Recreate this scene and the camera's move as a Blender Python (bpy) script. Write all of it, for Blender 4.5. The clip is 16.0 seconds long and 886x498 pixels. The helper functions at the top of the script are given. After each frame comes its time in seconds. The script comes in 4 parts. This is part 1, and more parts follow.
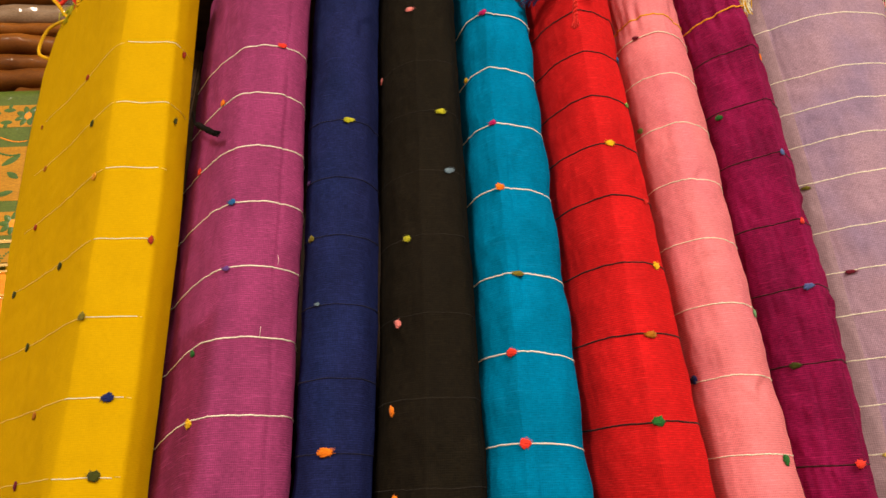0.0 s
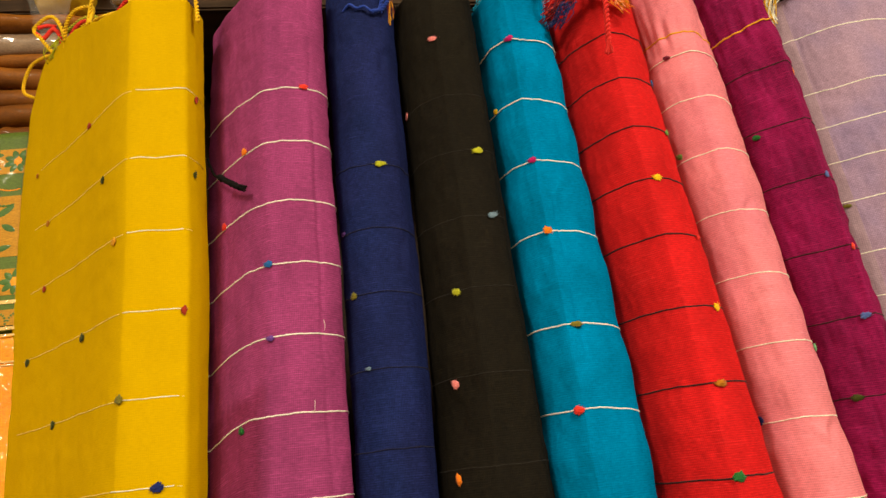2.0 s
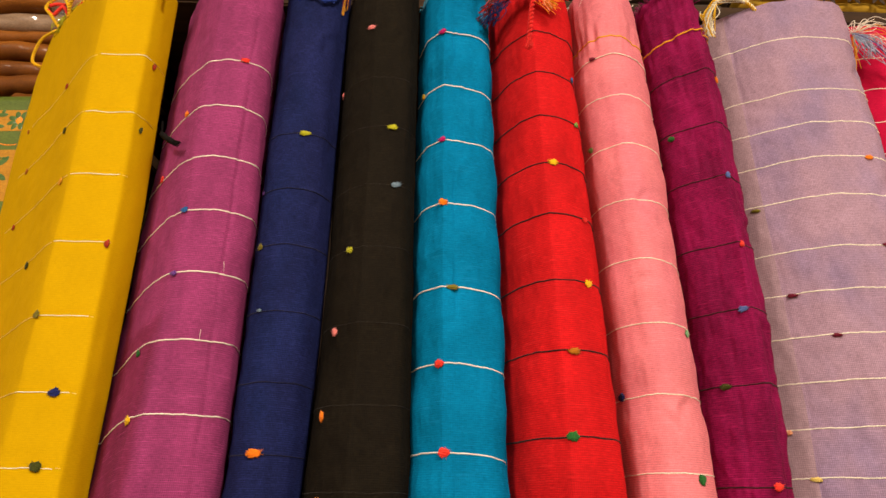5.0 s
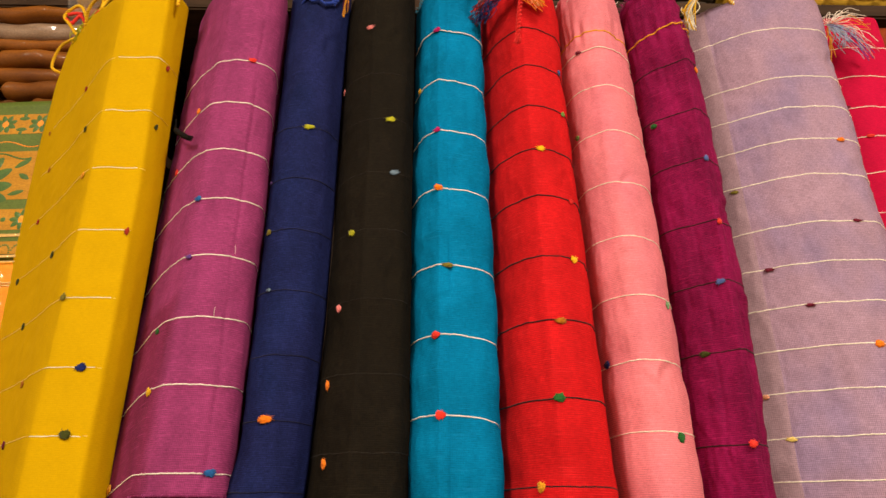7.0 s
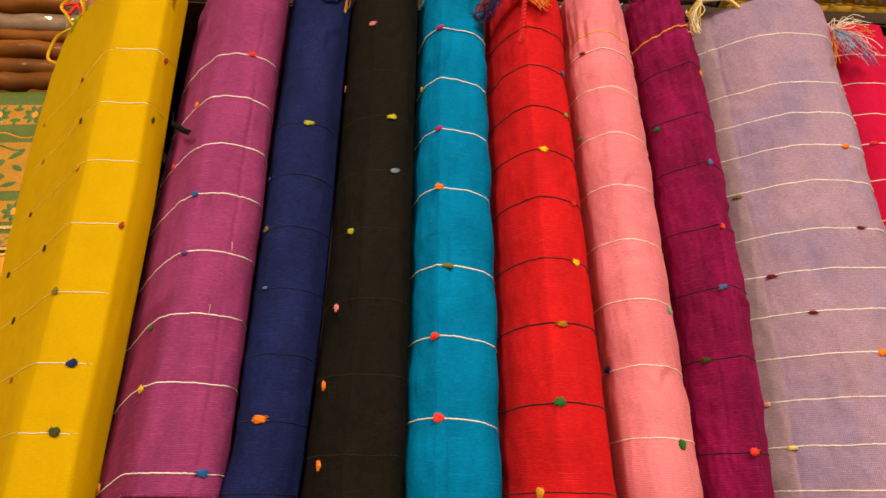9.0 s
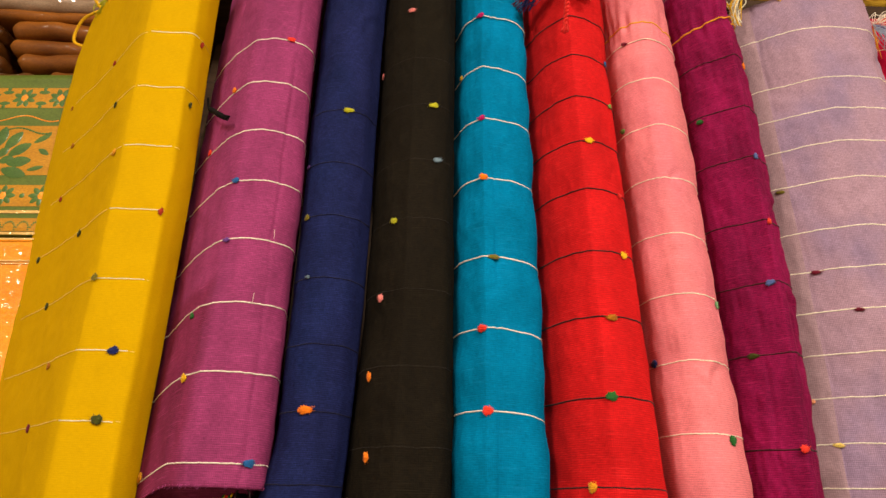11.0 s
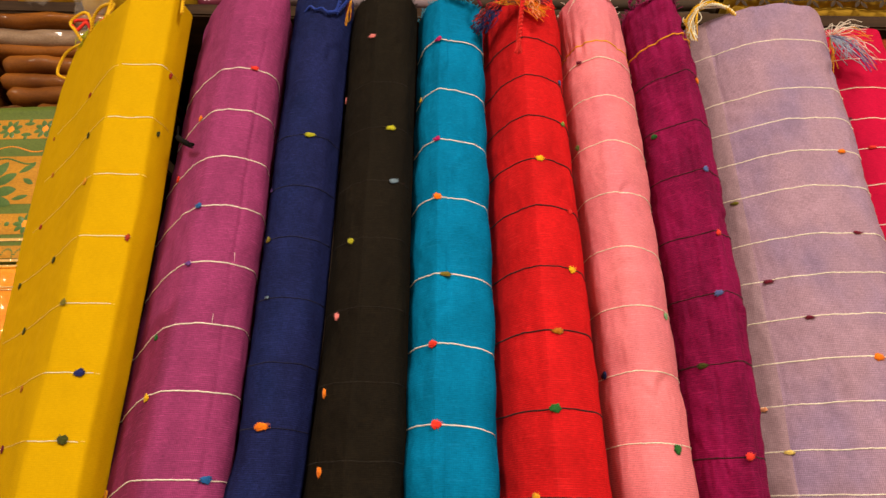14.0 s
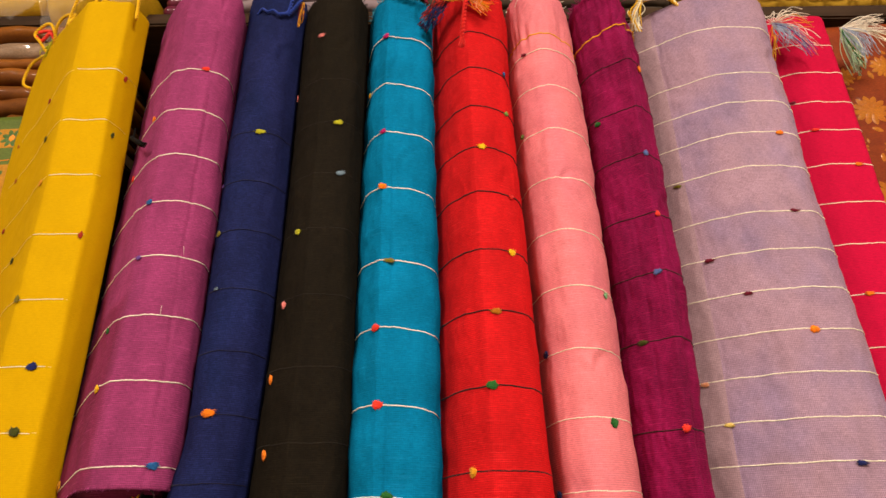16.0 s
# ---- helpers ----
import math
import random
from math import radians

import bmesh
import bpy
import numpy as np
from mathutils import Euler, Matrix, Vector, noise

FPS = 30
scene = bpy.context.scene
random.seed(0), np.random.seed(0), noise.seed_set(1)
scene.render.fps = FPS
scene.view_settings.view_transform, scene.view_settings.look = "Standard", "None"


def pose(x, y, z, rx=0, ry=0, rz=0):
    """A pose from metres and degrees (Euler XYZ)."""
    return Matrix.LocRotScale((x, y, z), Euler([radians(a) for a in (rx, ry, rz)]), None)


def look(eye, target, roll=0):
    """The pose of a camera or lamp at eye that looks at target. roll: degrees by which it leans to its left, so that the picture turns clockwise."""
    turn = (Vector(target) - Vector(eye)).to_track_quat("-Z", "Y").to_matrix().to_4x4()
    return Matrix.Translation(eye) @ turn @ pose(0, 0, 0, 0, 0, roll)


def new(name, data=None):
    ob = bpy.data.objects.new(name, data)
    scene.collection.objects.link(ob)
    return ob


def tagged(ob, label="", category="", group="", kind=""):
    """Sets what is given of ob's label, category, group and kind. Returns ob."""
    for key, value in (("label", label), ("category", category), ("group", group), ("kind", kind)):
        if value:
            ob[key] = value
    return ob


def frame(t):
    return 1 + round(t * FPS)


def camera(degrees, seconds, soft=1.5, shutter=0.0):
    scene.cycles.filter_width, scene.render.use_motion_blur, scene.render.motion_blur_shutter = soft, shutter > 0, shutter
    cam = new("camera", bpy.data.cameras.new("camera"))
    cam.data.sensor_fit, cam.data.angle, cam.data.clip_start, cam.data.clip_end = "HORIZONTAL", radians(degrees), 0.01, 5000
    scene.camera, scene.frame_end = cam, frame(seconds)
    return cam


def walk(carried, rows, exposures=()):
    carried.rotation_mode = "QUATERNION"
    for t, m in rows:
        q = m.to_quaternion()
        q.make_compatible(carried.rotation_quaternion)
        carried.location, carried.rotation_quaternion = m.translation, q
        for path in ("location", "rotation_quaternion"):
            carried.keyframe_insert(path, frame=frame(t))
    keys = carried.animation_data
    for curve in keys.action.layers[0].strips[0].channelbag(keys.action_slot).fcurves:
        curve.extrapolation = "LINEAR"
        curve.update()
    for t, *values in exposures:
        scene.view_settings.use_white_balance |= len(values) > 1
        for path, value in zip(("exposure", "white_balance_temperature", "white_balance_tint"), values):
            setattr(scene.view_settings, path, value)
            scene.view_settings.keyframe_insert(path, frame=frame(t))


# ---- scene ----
# The camera: held by hand a little below the bolts and looking up at them.
EYE = 1.30
cam = camera(64.8, 16.0, soft=1.5)
PATH = [
    (0, (0.015, -0.009, 0.003), (-0.001, 1.858, 0.722), -1.8),
    (0.5, (-0.047, -0.03, 0.042), (0.001, 1.83, 0.776), -4.3),
    (1, (-0.101, -0.007, 0.088), (-0.002, 1.88, 0.746), -6.2),
    (1.5, (-0.101, 0.012, 0.105), (0.02, 1.915, 0.709), -6.7),
    (2, (-0.055, -0.006, 0.085), (0.019, 1.887, 0.727), -6.0),
    (2.5, (-0.023, 0.005, 0.057), (0.02, 1.9, 0.696), -5.2),
    (3, (0.008, -0.002, 0.054), (0.03, 1.887, 0.709), -4.5),
    (3.5, (0.039, -0.024, 0.043), (0.015, 1.851, 0.739), -2.0),
    (3.7, (0.047, -0.013, 0.041), (0.028, 1.861, 0.739), -2.0),
    (5.8, (0.114, -0.033, -0.017), (-0.022, 1.813, 0.74), 2.2),
    (6, (0.111, -0.025, -0.005), (-0.007, 1.827, 0.742), 1.1),
    (6.5, (0.12, -0.026, -0.01), (0.023, 1.828, 0.733), -0.6),
    (7, (0.115, -0.061, -0.042), (-0.007, 1.786, 0.715), 0.2),
    (7.5, (0.101, -0.056, -0.044), (-0.01, 1.793, 0.71), 0.8),
    (8, (0.1, -0.04, -0.045), (0.02, 1.807, 0.718), 0.7),
    (8.5, (0.108, -0.053, -0.04), (0.005, 1.793, 0.723), 1.0),
    (10.8, (0.072, -0.044, -0.035), (-0.024, 1.814, 0.7), 1.3),
    (11, (0.059, -0.046, -0.037), (-0.034, 1.811, 0.699), 1.7),
    (11.5, (0.007, -0.022, -0.009), (-0.074, 1.841, 0.715), 3.2),
    (12, (-0.025, -0.004, 0.044), (-0.106, 1.868, 0.744), 3.5),
    (12.5, (-0.012, -0.01, 0.059), (-0.108, 1.862, 0.756), 2.4),
    (13, (0.047, -0.041, 0.016), (-0.075, 1.821, 0.736), 2.6),
    (13.5, (0.092, -0.055, -0.02), (-0.042, 1.796, 0.725), 2.0),
    (14, (0.123, -0.063, -0.039), (-0.016, 1.777, 0.732), 0.9),
    (14.5, (0.123, -0.058, -0.057), (-0.021, 1.783, 0.712), 1.2),
    (15, (0.131, -0.064, -0.07), (-0.033, 1.773, 0.703), 1.3),
    (15.5, (0.165, -0.067, -0.071), (0.003, 1.759, 0.728), -0.2),
    (16, (0.182, -0.062, -0.071), (0.042, 1.763, 0.737), -0.7),
]
# The row of bolts stands four degrees off plumb; places on it and the path are given along its own upright.
ROW = Matrix.Translation((0, 0, EYE)) @ Matrix.Rotation(radians(-4.0), 4, "Y")
# Where the yellow cloth fills the view the film turns a little greener.
WHITE = [(0.0, 0.0, 6450, 9), (1.5, 0.0, 6420, -1), (3.5, 0.0, 6500, 10), (6.0, 0.0, 6500, 13), (8.5, 0.0, 6500, 11), (11.0, 0.0, 6500, 10), (12.5, 0.0, 6420, -1), (14.0, 0.0, 6500, 13), (16.0, 0.0, 6500, 14)]
walk(cam, [(t, ROW @ look(eye, target, roll)) for t, eye, target, roll in PATH], WHITE)

# ---- light: warm ceiling lights of the shop ----
world = bpy.data.worlds.new("world")
world.use_nodes = True
world.node_tree.nodes["Background"].inputs[0].default_value = (1.0, .85, .65, 1)
world.node_tree.nodes["Background"].inputs[1].default_value = 0.02
scene.world = world
scene.view_settings.exposure = 0.0
CEILING = 2.9
WARM = (1.0, .84, .69)
LAMPS = [(.80, -.90, 74.0), (-1.25, -1.0, 55.0), (0.2, -2.6, 18.0)]
for lx, ly, watts in LAMPS:
    lamp = new("ceiling_lamp", bpy.data.lights.new("ceiling_lamp", "AREA"))
    lamp.data.shape, lamp.data.size, lamp.data.size_y = "RECTANGLE", .58, .58
    lamp.data.energy, lamp.data.color = watts, WARM
    lamp.location = (lx, ly, CEILING - .06)


# ---- materials ----
def shader(name, rough=.8, metal=0.0):
    m = bpy.data.materials.new(name)
    m.use_nodes = True
    n, l = m.node_tree.nodes, m.node_tree.links
    p = n["Principled BSDF"]
    p.inputs["Roughness"].default_value = rough
    p.inputs["Metallic"].default_value = metal
    return m, n, l, p


def rgba(c, k=1.0):
    return (min(c[0] * k, 1), min(c[1] * k, 1), min(c[2] * k, 1), 1)


def field(n, l, source, scale, detail=2.0, rough=.5):
    """Noise over coordinates stretched by scale."""
    mp = n.new("ShaderNodeMapping")
    mp.inputs["Scale"].default_value = scale
    l.new(source, mp.inputs["Vector"])
    t = n.new("ShaderNodeTexNoise")
    t.inputs["Scale"].default_value = 1.0
    t.inputs["Detail"].default_value = detail
    t.inputs["Roughness"].default_value = rough
    l.new(mp.outputs[0], t.inputs["Vector"])
    return t.outputs["Fac"]


def ramp(n, l, fac, a, b, low, high):
    r = n.new("ShaderNodeValToRGB")
    r.color_ramp.elements[0].position, r.color_ramp.elements[1].position = a, b
    r.color_ramp.elements[0].color, r.color_ramp.elements[1].color = low, high
    l.new(fac, r.inputs[0])
    return r.outputs[0]


def blend(n, l, kind, fac, a, b):
    m = n.new("ShaderNodeMix")
    m.data_type, m.blend_type = "RGBA", kind
    m.inputs[0].default_value = fac
    l.new(a, m.inputs[6])
    l.new(b, m.inputs[7])
    return m.outputs[2]


def cloth(name, colour, dark=.74, warp_depth=.86, slub=.0, patch=.90, sheen=.05, weave=.0003, rough=.85, rib=.87, second=None, gloss=.15, under=None, cord=None):
    """Handloom cotton: weft slubs across, finer warp along, uneven dye."""
    m, n, l, p = shader(name, rough)
    uv = n.new("ShaderNodeUVMap").outputs[0]
    weft = field(n, l, uv, (170, 1350, 1), 3, .6)
    warp = field(n, l, uv, (1500, 170, 1), 2)
    slubs = field(n, l, uv, (30, 1000, 1), 2)
    dye = field(n, l, uv, (26, 11, 1), 4, .6)
    base = ramp(n, l, weft, .32, .68, rgba(colour, dark), rgba(colour, 1.0 / dark ** .8))
    base = blend(n, l, "MULTIPLY", 1.0, base, ramp(n, l, warp, .3, .7, rgba((1, 1, 1), warp_depth), (1, 1, 1, 1)))
    if second:
        # the other thread of a shot cloth shows in clouds
        cloud = n.new("ShaderNodeMix")
        cloud.data_type = "RGBA"
        cloud.blend_type = "MULTIPLY"
        l.new(ramp(n, l, field(n, l, uv, (15, 9, 1), 3, .55), .42, .66, (0, 0, 0, 1), (1, 1, 1, 1)), cloud.inputs[0])
        l.new(base, cloud.inputs[6])
        cloud.inputs[7].default_value = rgba(second)
        base = cloud.outputs[2]
    base = blend(n, l, "MULTIPLY", 1.0, base, ramp(n, l, dye, .33, .67, rgba((1, 1, 1), patch), (1, 1, 1, 1)))
    for way, pitch in (("Y", .0019), ("X", .0015)):
        wv = n.new("ShaderNodeTexWave")
        wv.bands_direction = way
        wv.inputs["Scale"].default_value = .31416 / pitch
        wv.inputs["Distortion"].default_value = .7
        wv.inputs["Detail"].default_value = 2.0
        wv.inputs["Detail Scale"].default_value = .35
        l.new(uv, wv.inputs["Vector"])
        base = blend(n, l, "MULTIPLY", 1.0, base, ramp(n, l, wv.outputs["Fac"], .1, .9, rgba((1, 1, 1), rib if way == "Y" else cord or rib ** .7), (1, 1, 1, 1)))
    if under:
        # a darker, redder patch low on one flank: how far round, how far up, its tint
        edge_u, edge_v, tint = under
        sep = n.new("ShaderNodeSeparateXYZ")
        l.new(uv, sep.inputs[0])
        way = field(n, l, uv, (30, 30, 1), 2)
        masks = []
        for source, edge in ((sep.outputs[0], LOW_TINT_START + edge_u), (sep.outputs[1], edge_v)):
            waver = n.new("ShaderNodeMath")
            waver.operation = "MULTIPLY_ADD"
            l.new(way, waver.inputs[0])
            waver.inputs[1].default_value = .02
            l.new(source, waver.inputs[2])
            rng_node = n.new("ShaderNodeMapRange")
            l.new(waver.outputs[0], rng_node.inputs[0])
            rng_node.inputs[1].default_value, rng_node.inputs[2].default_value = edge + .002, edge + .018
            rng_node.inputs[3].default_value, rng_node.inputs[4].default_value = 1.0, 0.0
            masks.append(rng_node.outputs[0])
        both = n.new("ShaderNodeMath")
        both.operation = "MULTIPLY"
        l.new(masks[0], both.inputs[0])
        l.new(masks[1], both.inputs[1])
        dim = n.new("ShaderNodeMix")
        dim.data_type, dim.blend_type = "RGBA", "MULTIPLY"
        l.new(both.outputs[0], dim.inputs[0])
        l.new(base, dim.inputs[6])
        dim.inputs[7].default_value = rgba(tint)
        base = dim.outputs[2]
    if slub:
        pale = tuple(min(1, c * 1.7 + .05 * max(colour)) for c in colour)
        mx = n.new("ShaderNodeMix")
        mx.data_type = "RGBA"
        l.new(ramp(n, l, slubs, .60, .70, (0, 0, 0, 1), (slub, slub, slub, 1)), mx.inputs[0])
        l.new(base, mx.inputs[6])
        mx.inputs[7].default_value = rgba(pale)
        base = mx.outputs[2]
    l.new(base, p.inputs["Base Color"])
    p.inputs["Sheen Weight"].default_value = sheen
    p.inputs["Sheen Roughness"].default_value = .4
    p.inputs["Sheen Tint"].default_value = rgba(colour, 1.6)
    p.inputs["Specular IOR Level"].default_value = gloss
    add = n.new("ShaderNodeMath")
    l.new(weft, add.inputs[0])
    l.new(warp, add.inputs[1])
    b = n.new("ShaderNodeBump")
    b.inputs["Strength"].default_value = .6
    b.inputs["Distance"].default_value = weave
    l.new(add.outputs[0], b.inputs["Height"])
    l.new(b.outputs[0], p.inputs["Normal"])
    return m


def thread(name, colour, rough=.85, sheen=.1):
    """Twisted cotton yarn."""
    m, n, l, p = shader(name, rough)
    co = n.new("ShaderNodeTexCoord").outputs["Object"]
    f = field(n, l, co, (900, 900, 900), 2)
    g = field(n, l, co, (60, 60, 60), 1)
    c = ramp(n, l, f, .3, .7, rgba(colour, .78), rgba(colour, 1.18))
    c = blend(n, l, "MULTIPLY", 1.0, c, ramp(n, l, g, .3, .7, (.9, .9, .9, 1), (1.05, 1.05, 1.05, 1)))
    l.new(c, p.inputs["Base Color"])
    p.inputs["Specular IOR Level"].default_value = .1
    p.inputs["Sheen Weight"].default_value = sheen
    b = n.new("ShaderNodeBump")
    b.inputs["Strength"].default_value = .6
    b.inputs["Distance"].default_value = .0004
    l.new(f, b.inputs["Height"])
    l.new(b.outputs[0], p.inputs["Normal"])
    return m


def wrapped(name, colour, second, metal=0.0, rough=.5, coat=1.0, crinkle=.0012, scale=38):
    """Silk inside a clear crinkled film: weave below, gloss of the film above."""
    m, n, l, p = shader(name, rough, metal)
    co = n.new("ShaderNodeTexCoord").outputs["Object"]
    fine = field(n, l, co, (260, 900, 900), 2)
    wide = field(n, l, co, (7, 9, 34), 3)
    c = ramp(n, l, wide, .3, .7, rgba(colour), rgba(second))
    c = blend(n, l, "MULTIPLY", 1.0, c, ramp(n, l, fine, .3, .7, (.75, .75, .75, 1), (1.15, 1.15, 1.15, 1)))
    l.new(c, p.inputs["Base Color"])
    p.inputs["Specular IOR Level"].default_value = .2
    p.inputs["Coat Weight"].default_value = coat
    p.inputs["Coat Roughness"].default_value = .07
    p.inputs["Coat IOR"].default_value = 1.65
    film = field(n, l, co, (scale, scale, scale * 1.4), 1.2, .4)
    b = n.new("ShaderNodeBump")
    b.inputs["Strength"].default_value = .9
    b.inputs["Distance"].default_value = crinkle * 4
    l.new(film, b.inputs["Height"])
    l.new(b.outputs[0], p.inputs["Coat Normal"])
    b2 = n.new("ShaderNodeBump")
    b2.inputs["Strength"].default_value = .4
    b2.inputs["Distance"].default_value = .0004
    l.new(fine, b2.inputs["Height"])
    l.new(b2.outputs[0], p.inputs["Normal"])
    return m


def wood(name, colour, rough=.55):
    m, n, l, p = shader(name, rough)
    co = n.new("ShaderNodeTexCoord").outputs["Object"]
    grain = field(n, l, co, (3, 60, 90), 5, .6)
    wear = field(n, l, co, (14, 14, 14), 4)
    c = ramp(n, l, grain, .3, .72, rgba(colour, .5), rgba(colour, 1.3))
    c = blend(n, l, "MULTIPLY", 1.0, c, ramp(n, l, wear, .3, .7, (.7, .7, .7, 1), (1.1, 1.1, 1.1, 1)))
    l.new(c, p.inputs["Base Color"])
    b = n.new("ShaderNodeBump")
    b.inputs["Strength"].default_value = .4
    b.inputs["Distance"].default_value = .0008
    p.inputs["Specular IOR Level"].default_value = .15
    l.new(grain, b.inputs["Height"])
    l.new(b.outputs[0], p.inputs["Normal"])
    return m


def plaster(name, colour, rough=.9, scale=3.0):
    m, n, l, p = shader(name, rough)
    co = n.new("ShaderNodeTexCoord").outputs["Object"]
    f = field(n, l, co, (scale, scale, scale), 6, .6)
    l.new(ramp(n, l, f, .3, .7, rgba(colour, .88), rgba(colour, 1.06)), p.inputs["Base Color"])
    return m


def film(name):
    """Thin clear plastic bag."""
    m, n, l, p = shader(name, .08)
    co = n.new("ShaderNodeTexCoord").outputs["Object"]
    f = field(n, l, co, (55, 55, 55), 4, .6)
    b = n.new("ShaderNodeBump")
    b.inputs["Strength"].default_value = .8
    b.inputs["Distance"].default_value = .004
    l.new(f, b.inputs["Height"])
    l.new(b.outputs[0], p.inputs["Normal"])
    p.inputs["Base Color"].default_value = (.9, .87, .8, 1)
    p.inputs["Alpha"].default_value = .06
    p.inputs["Specular IOR Level"].default_value = .6
    return m


LOW_TINT_START = 3.7
CLOTHS = {
    "yellow": cloth("yellow_cotton", (.605, .368, .0005), dark=.93, warp_depth=.95, patch=.94, rib=.965, gloss=.04, sheen=.02),
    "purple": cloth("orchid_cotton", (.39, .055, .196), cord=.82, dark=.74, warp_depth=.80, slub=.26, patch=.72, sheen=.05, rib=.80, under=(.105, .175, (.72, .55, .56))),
    "blue": cloth("navy_cotton", (.0180, .0260, .124), dark=.62, rib=.74, warp_depth=.62, cord=.76, slub=.28, patch=.66, second=(.8, 1.12, 1.05), gloss=.08),
    "black": cloth("black_cotton", (.0165, .0128, .0074), dark=.52, rib=.68, warp_depth=.54, cord=.72, slub=.34, patch=.62, second=(1.3, 1.15, .9), sheen=.0, gloss=.08),
    "teal": cloth("turquoise_cotton", (.0002, .222, .455), dark=.80, rib=.88, sheen=0.0, warp_depth=.84, slub=.22, patch=.74, gloss=.02),
    "red": cloth("scarlet_cotton", (.69, .0120, .0140), dark=.74, rib=.80, warp_depth=.88, slub=.24, patch=.74, gloss=.08),
    "pink": cloth("salmon_cotton", (.88, .252, .283), dark=.84, rib=.84, warp_depth=.90, slub=.2, patch=.86, second=(.93, .90, .98), gloss=.08),
    "maroon": cloth("wine_cotton", (.325, .0068, .088), dark=.66, rib=.76, warp_depth=.78, slub=.28, patch=.60, second=(.76, .76, .76), gloss=.10, sheen=.10),
    "lavender": cloth("lavender_cotton", (.485, .318, .415), dark=.82, rib=.84, cord=.80, warp_depth=.78, slub=.12, patch=.84, second=(.78, .85, 1.0), gloss=.06),
    "crimson": cloth("crimson_cotton", (.62, .006, .055), dark=.82, rib=.84, warp_depth=.90, gloss=.08),
}
YARN = {
    "white": thread("white_yarn", (.86, .80, .68)),
    "cream": thread("cream_yarn", (.95, .88, .68)),
    "dark": thread("dark_yarn", (.03, .012, .012)),
    "inky": thread("inky_yarn", (.008, .009, .03)),
    "soot": thread("soot_yarn", (.022, .018, .014)),
    "pale": thread("pale_yellow_yarn", (.90, .68, .18)),
    "gold": thread("gold_yarn", (.75, .34, .015)),
    "red": thread("red_yarn", (.65, .02, .015)),
    "scarlet": thread("scarlet_yarn", (.85, .05, .03)),
    "orange": thread("orange_yarn", (.88, .22, .01)),
    "yellow": thread("yellow_yarn", (.86, .52, .01)),
    "green": thread("green_yarn", (.02, .13, .025)),
    "lime": thread("lime_yarn", (.46, .46, .02)),
    "olive": thread("olive_yarn", (.20, .17, .02)),
    "blue": thread("blue_yarn", (.02, .12, .34)),
    "sky": thread("sky_yarn", (.09, .14, .36)),
    "powder": thread("powder_blue_yarn", (.38, .46, .60)),
    "sage": thread("sage_yarn", (.34, .48, .30)),
    "navy": thread("navy_yarn", (.012, .02, .11)),
    "magenta": thread("magenta_yarn", (.48, .01, .14)),
    "rose": thread("rose_yarn", (.80, .24, .22)),
    "wine": thread("wine_yarn", (.16, .012, .03)),
    "peach": thread("peach_yarn", (.82, .38, .20)),
    "leaf": thread("leaf_yarn", (.16, .32, .06)),
    "steel": thread("steel_yarn", (.16, .24, .30)),
    "mint": thread("mint_yarn", (.20, .42, .20)),
    "brick": thread("brick_red_yarn", (.36, .035, .012)),
    "moss": thread("moss_green_yarn", (.05, .058, .008)),
    "rust": thread("rust_yarn", (.42, .15, .008)),
    "violet": thread("violet_yarn", (.16, .06, .30)),
}
SHELF_WOOD = wood("dark_stained_wood", (.060, .034, .017), .7)
BACK_WOOD = wood("dark_back_panel", (.03, .018, .011), .7)
WALL = plaster("warm_white_paint", (.50, .43, .34))
CEIL = plaster("white_ceiling_paint", (.78, .75, .70))
FLOOR = plaster("beige_stone", (.22, .18, .14), .4, 5.0)
BROWN_SILK = wrapped("wrapped_brown_silk", (.085, .021, .001), (.33, .108, .004), rough=.6, coat=.14, crinkle=.0022, scale=34)
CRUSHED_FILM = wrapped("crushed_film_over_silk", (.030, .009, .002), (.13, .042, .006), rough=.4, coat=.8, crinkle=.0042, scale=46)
GREEN_SILK = wrapped("wrapped_green_silk", (.085, .135, .016), (.12, .17, .022), rough=.5, crinkle=.0008, coat=.05)
ORANGE_SILK = wrapped("wrapped_orange_silk", (.86, .26, .002), (.92, .36, .008), rough=.5, crinkle=.0019, scale=70, coat=.7)
GOLD_ZARI = wrapped("gold_zari", (.40, .185, .005), (.50, .245, .010), metal=.15, rough=.5, crinkle=.0006, coat=.25)
LEAF_SILK = wrapped("wrapped_leaf_green_silk", (.055, .125, .021), (.080, .165, .03), crinkle=.0006, coat=.08)
TINSEL = wrapped("bright_zari", (.85, .55, .14), (.95, .68, .25), metal=.8, rough=.25, crinkle=.002, scale=120)
RUST_SILK = wrapped("wrapped_rust_silk", (.17, .020, .001), (.27, .045, .002), rough=.7, coat=.08)
FLOWER_ZARI = wrapped("flower_zari", (.40, .115, .003), (.50, .18, .006), metal=.0, rough=.7, coat=.08)
GREY_FILM = wrapped("greyish_film", (.15, .075, .032), (.36, .25, .16), rough=.3, crinkle=.002, scale=32)
BAG = film("clear_bag")
YELLOW_SILK = wrapped("wrapped_mustard_silk", (.50, .29, .008), (.64, .40, .015), crinkle=.002, coat=.12)
MAROON_SILK = wrapped("wrapped_maroon_silk", (.13, .010, .04), (.18, .015, .05), coat=.4)
PALE_COTTON = cloth("pale_lilac_cotton", (.42, .34, .38), dark=.85)
DARK_COTTON = cloth("brown_grey_cotton", (.09, .065, .045), dark=.7)
MUSTARD = cloth("mustard_cotton", (.60, .36, .03), dark=.8)
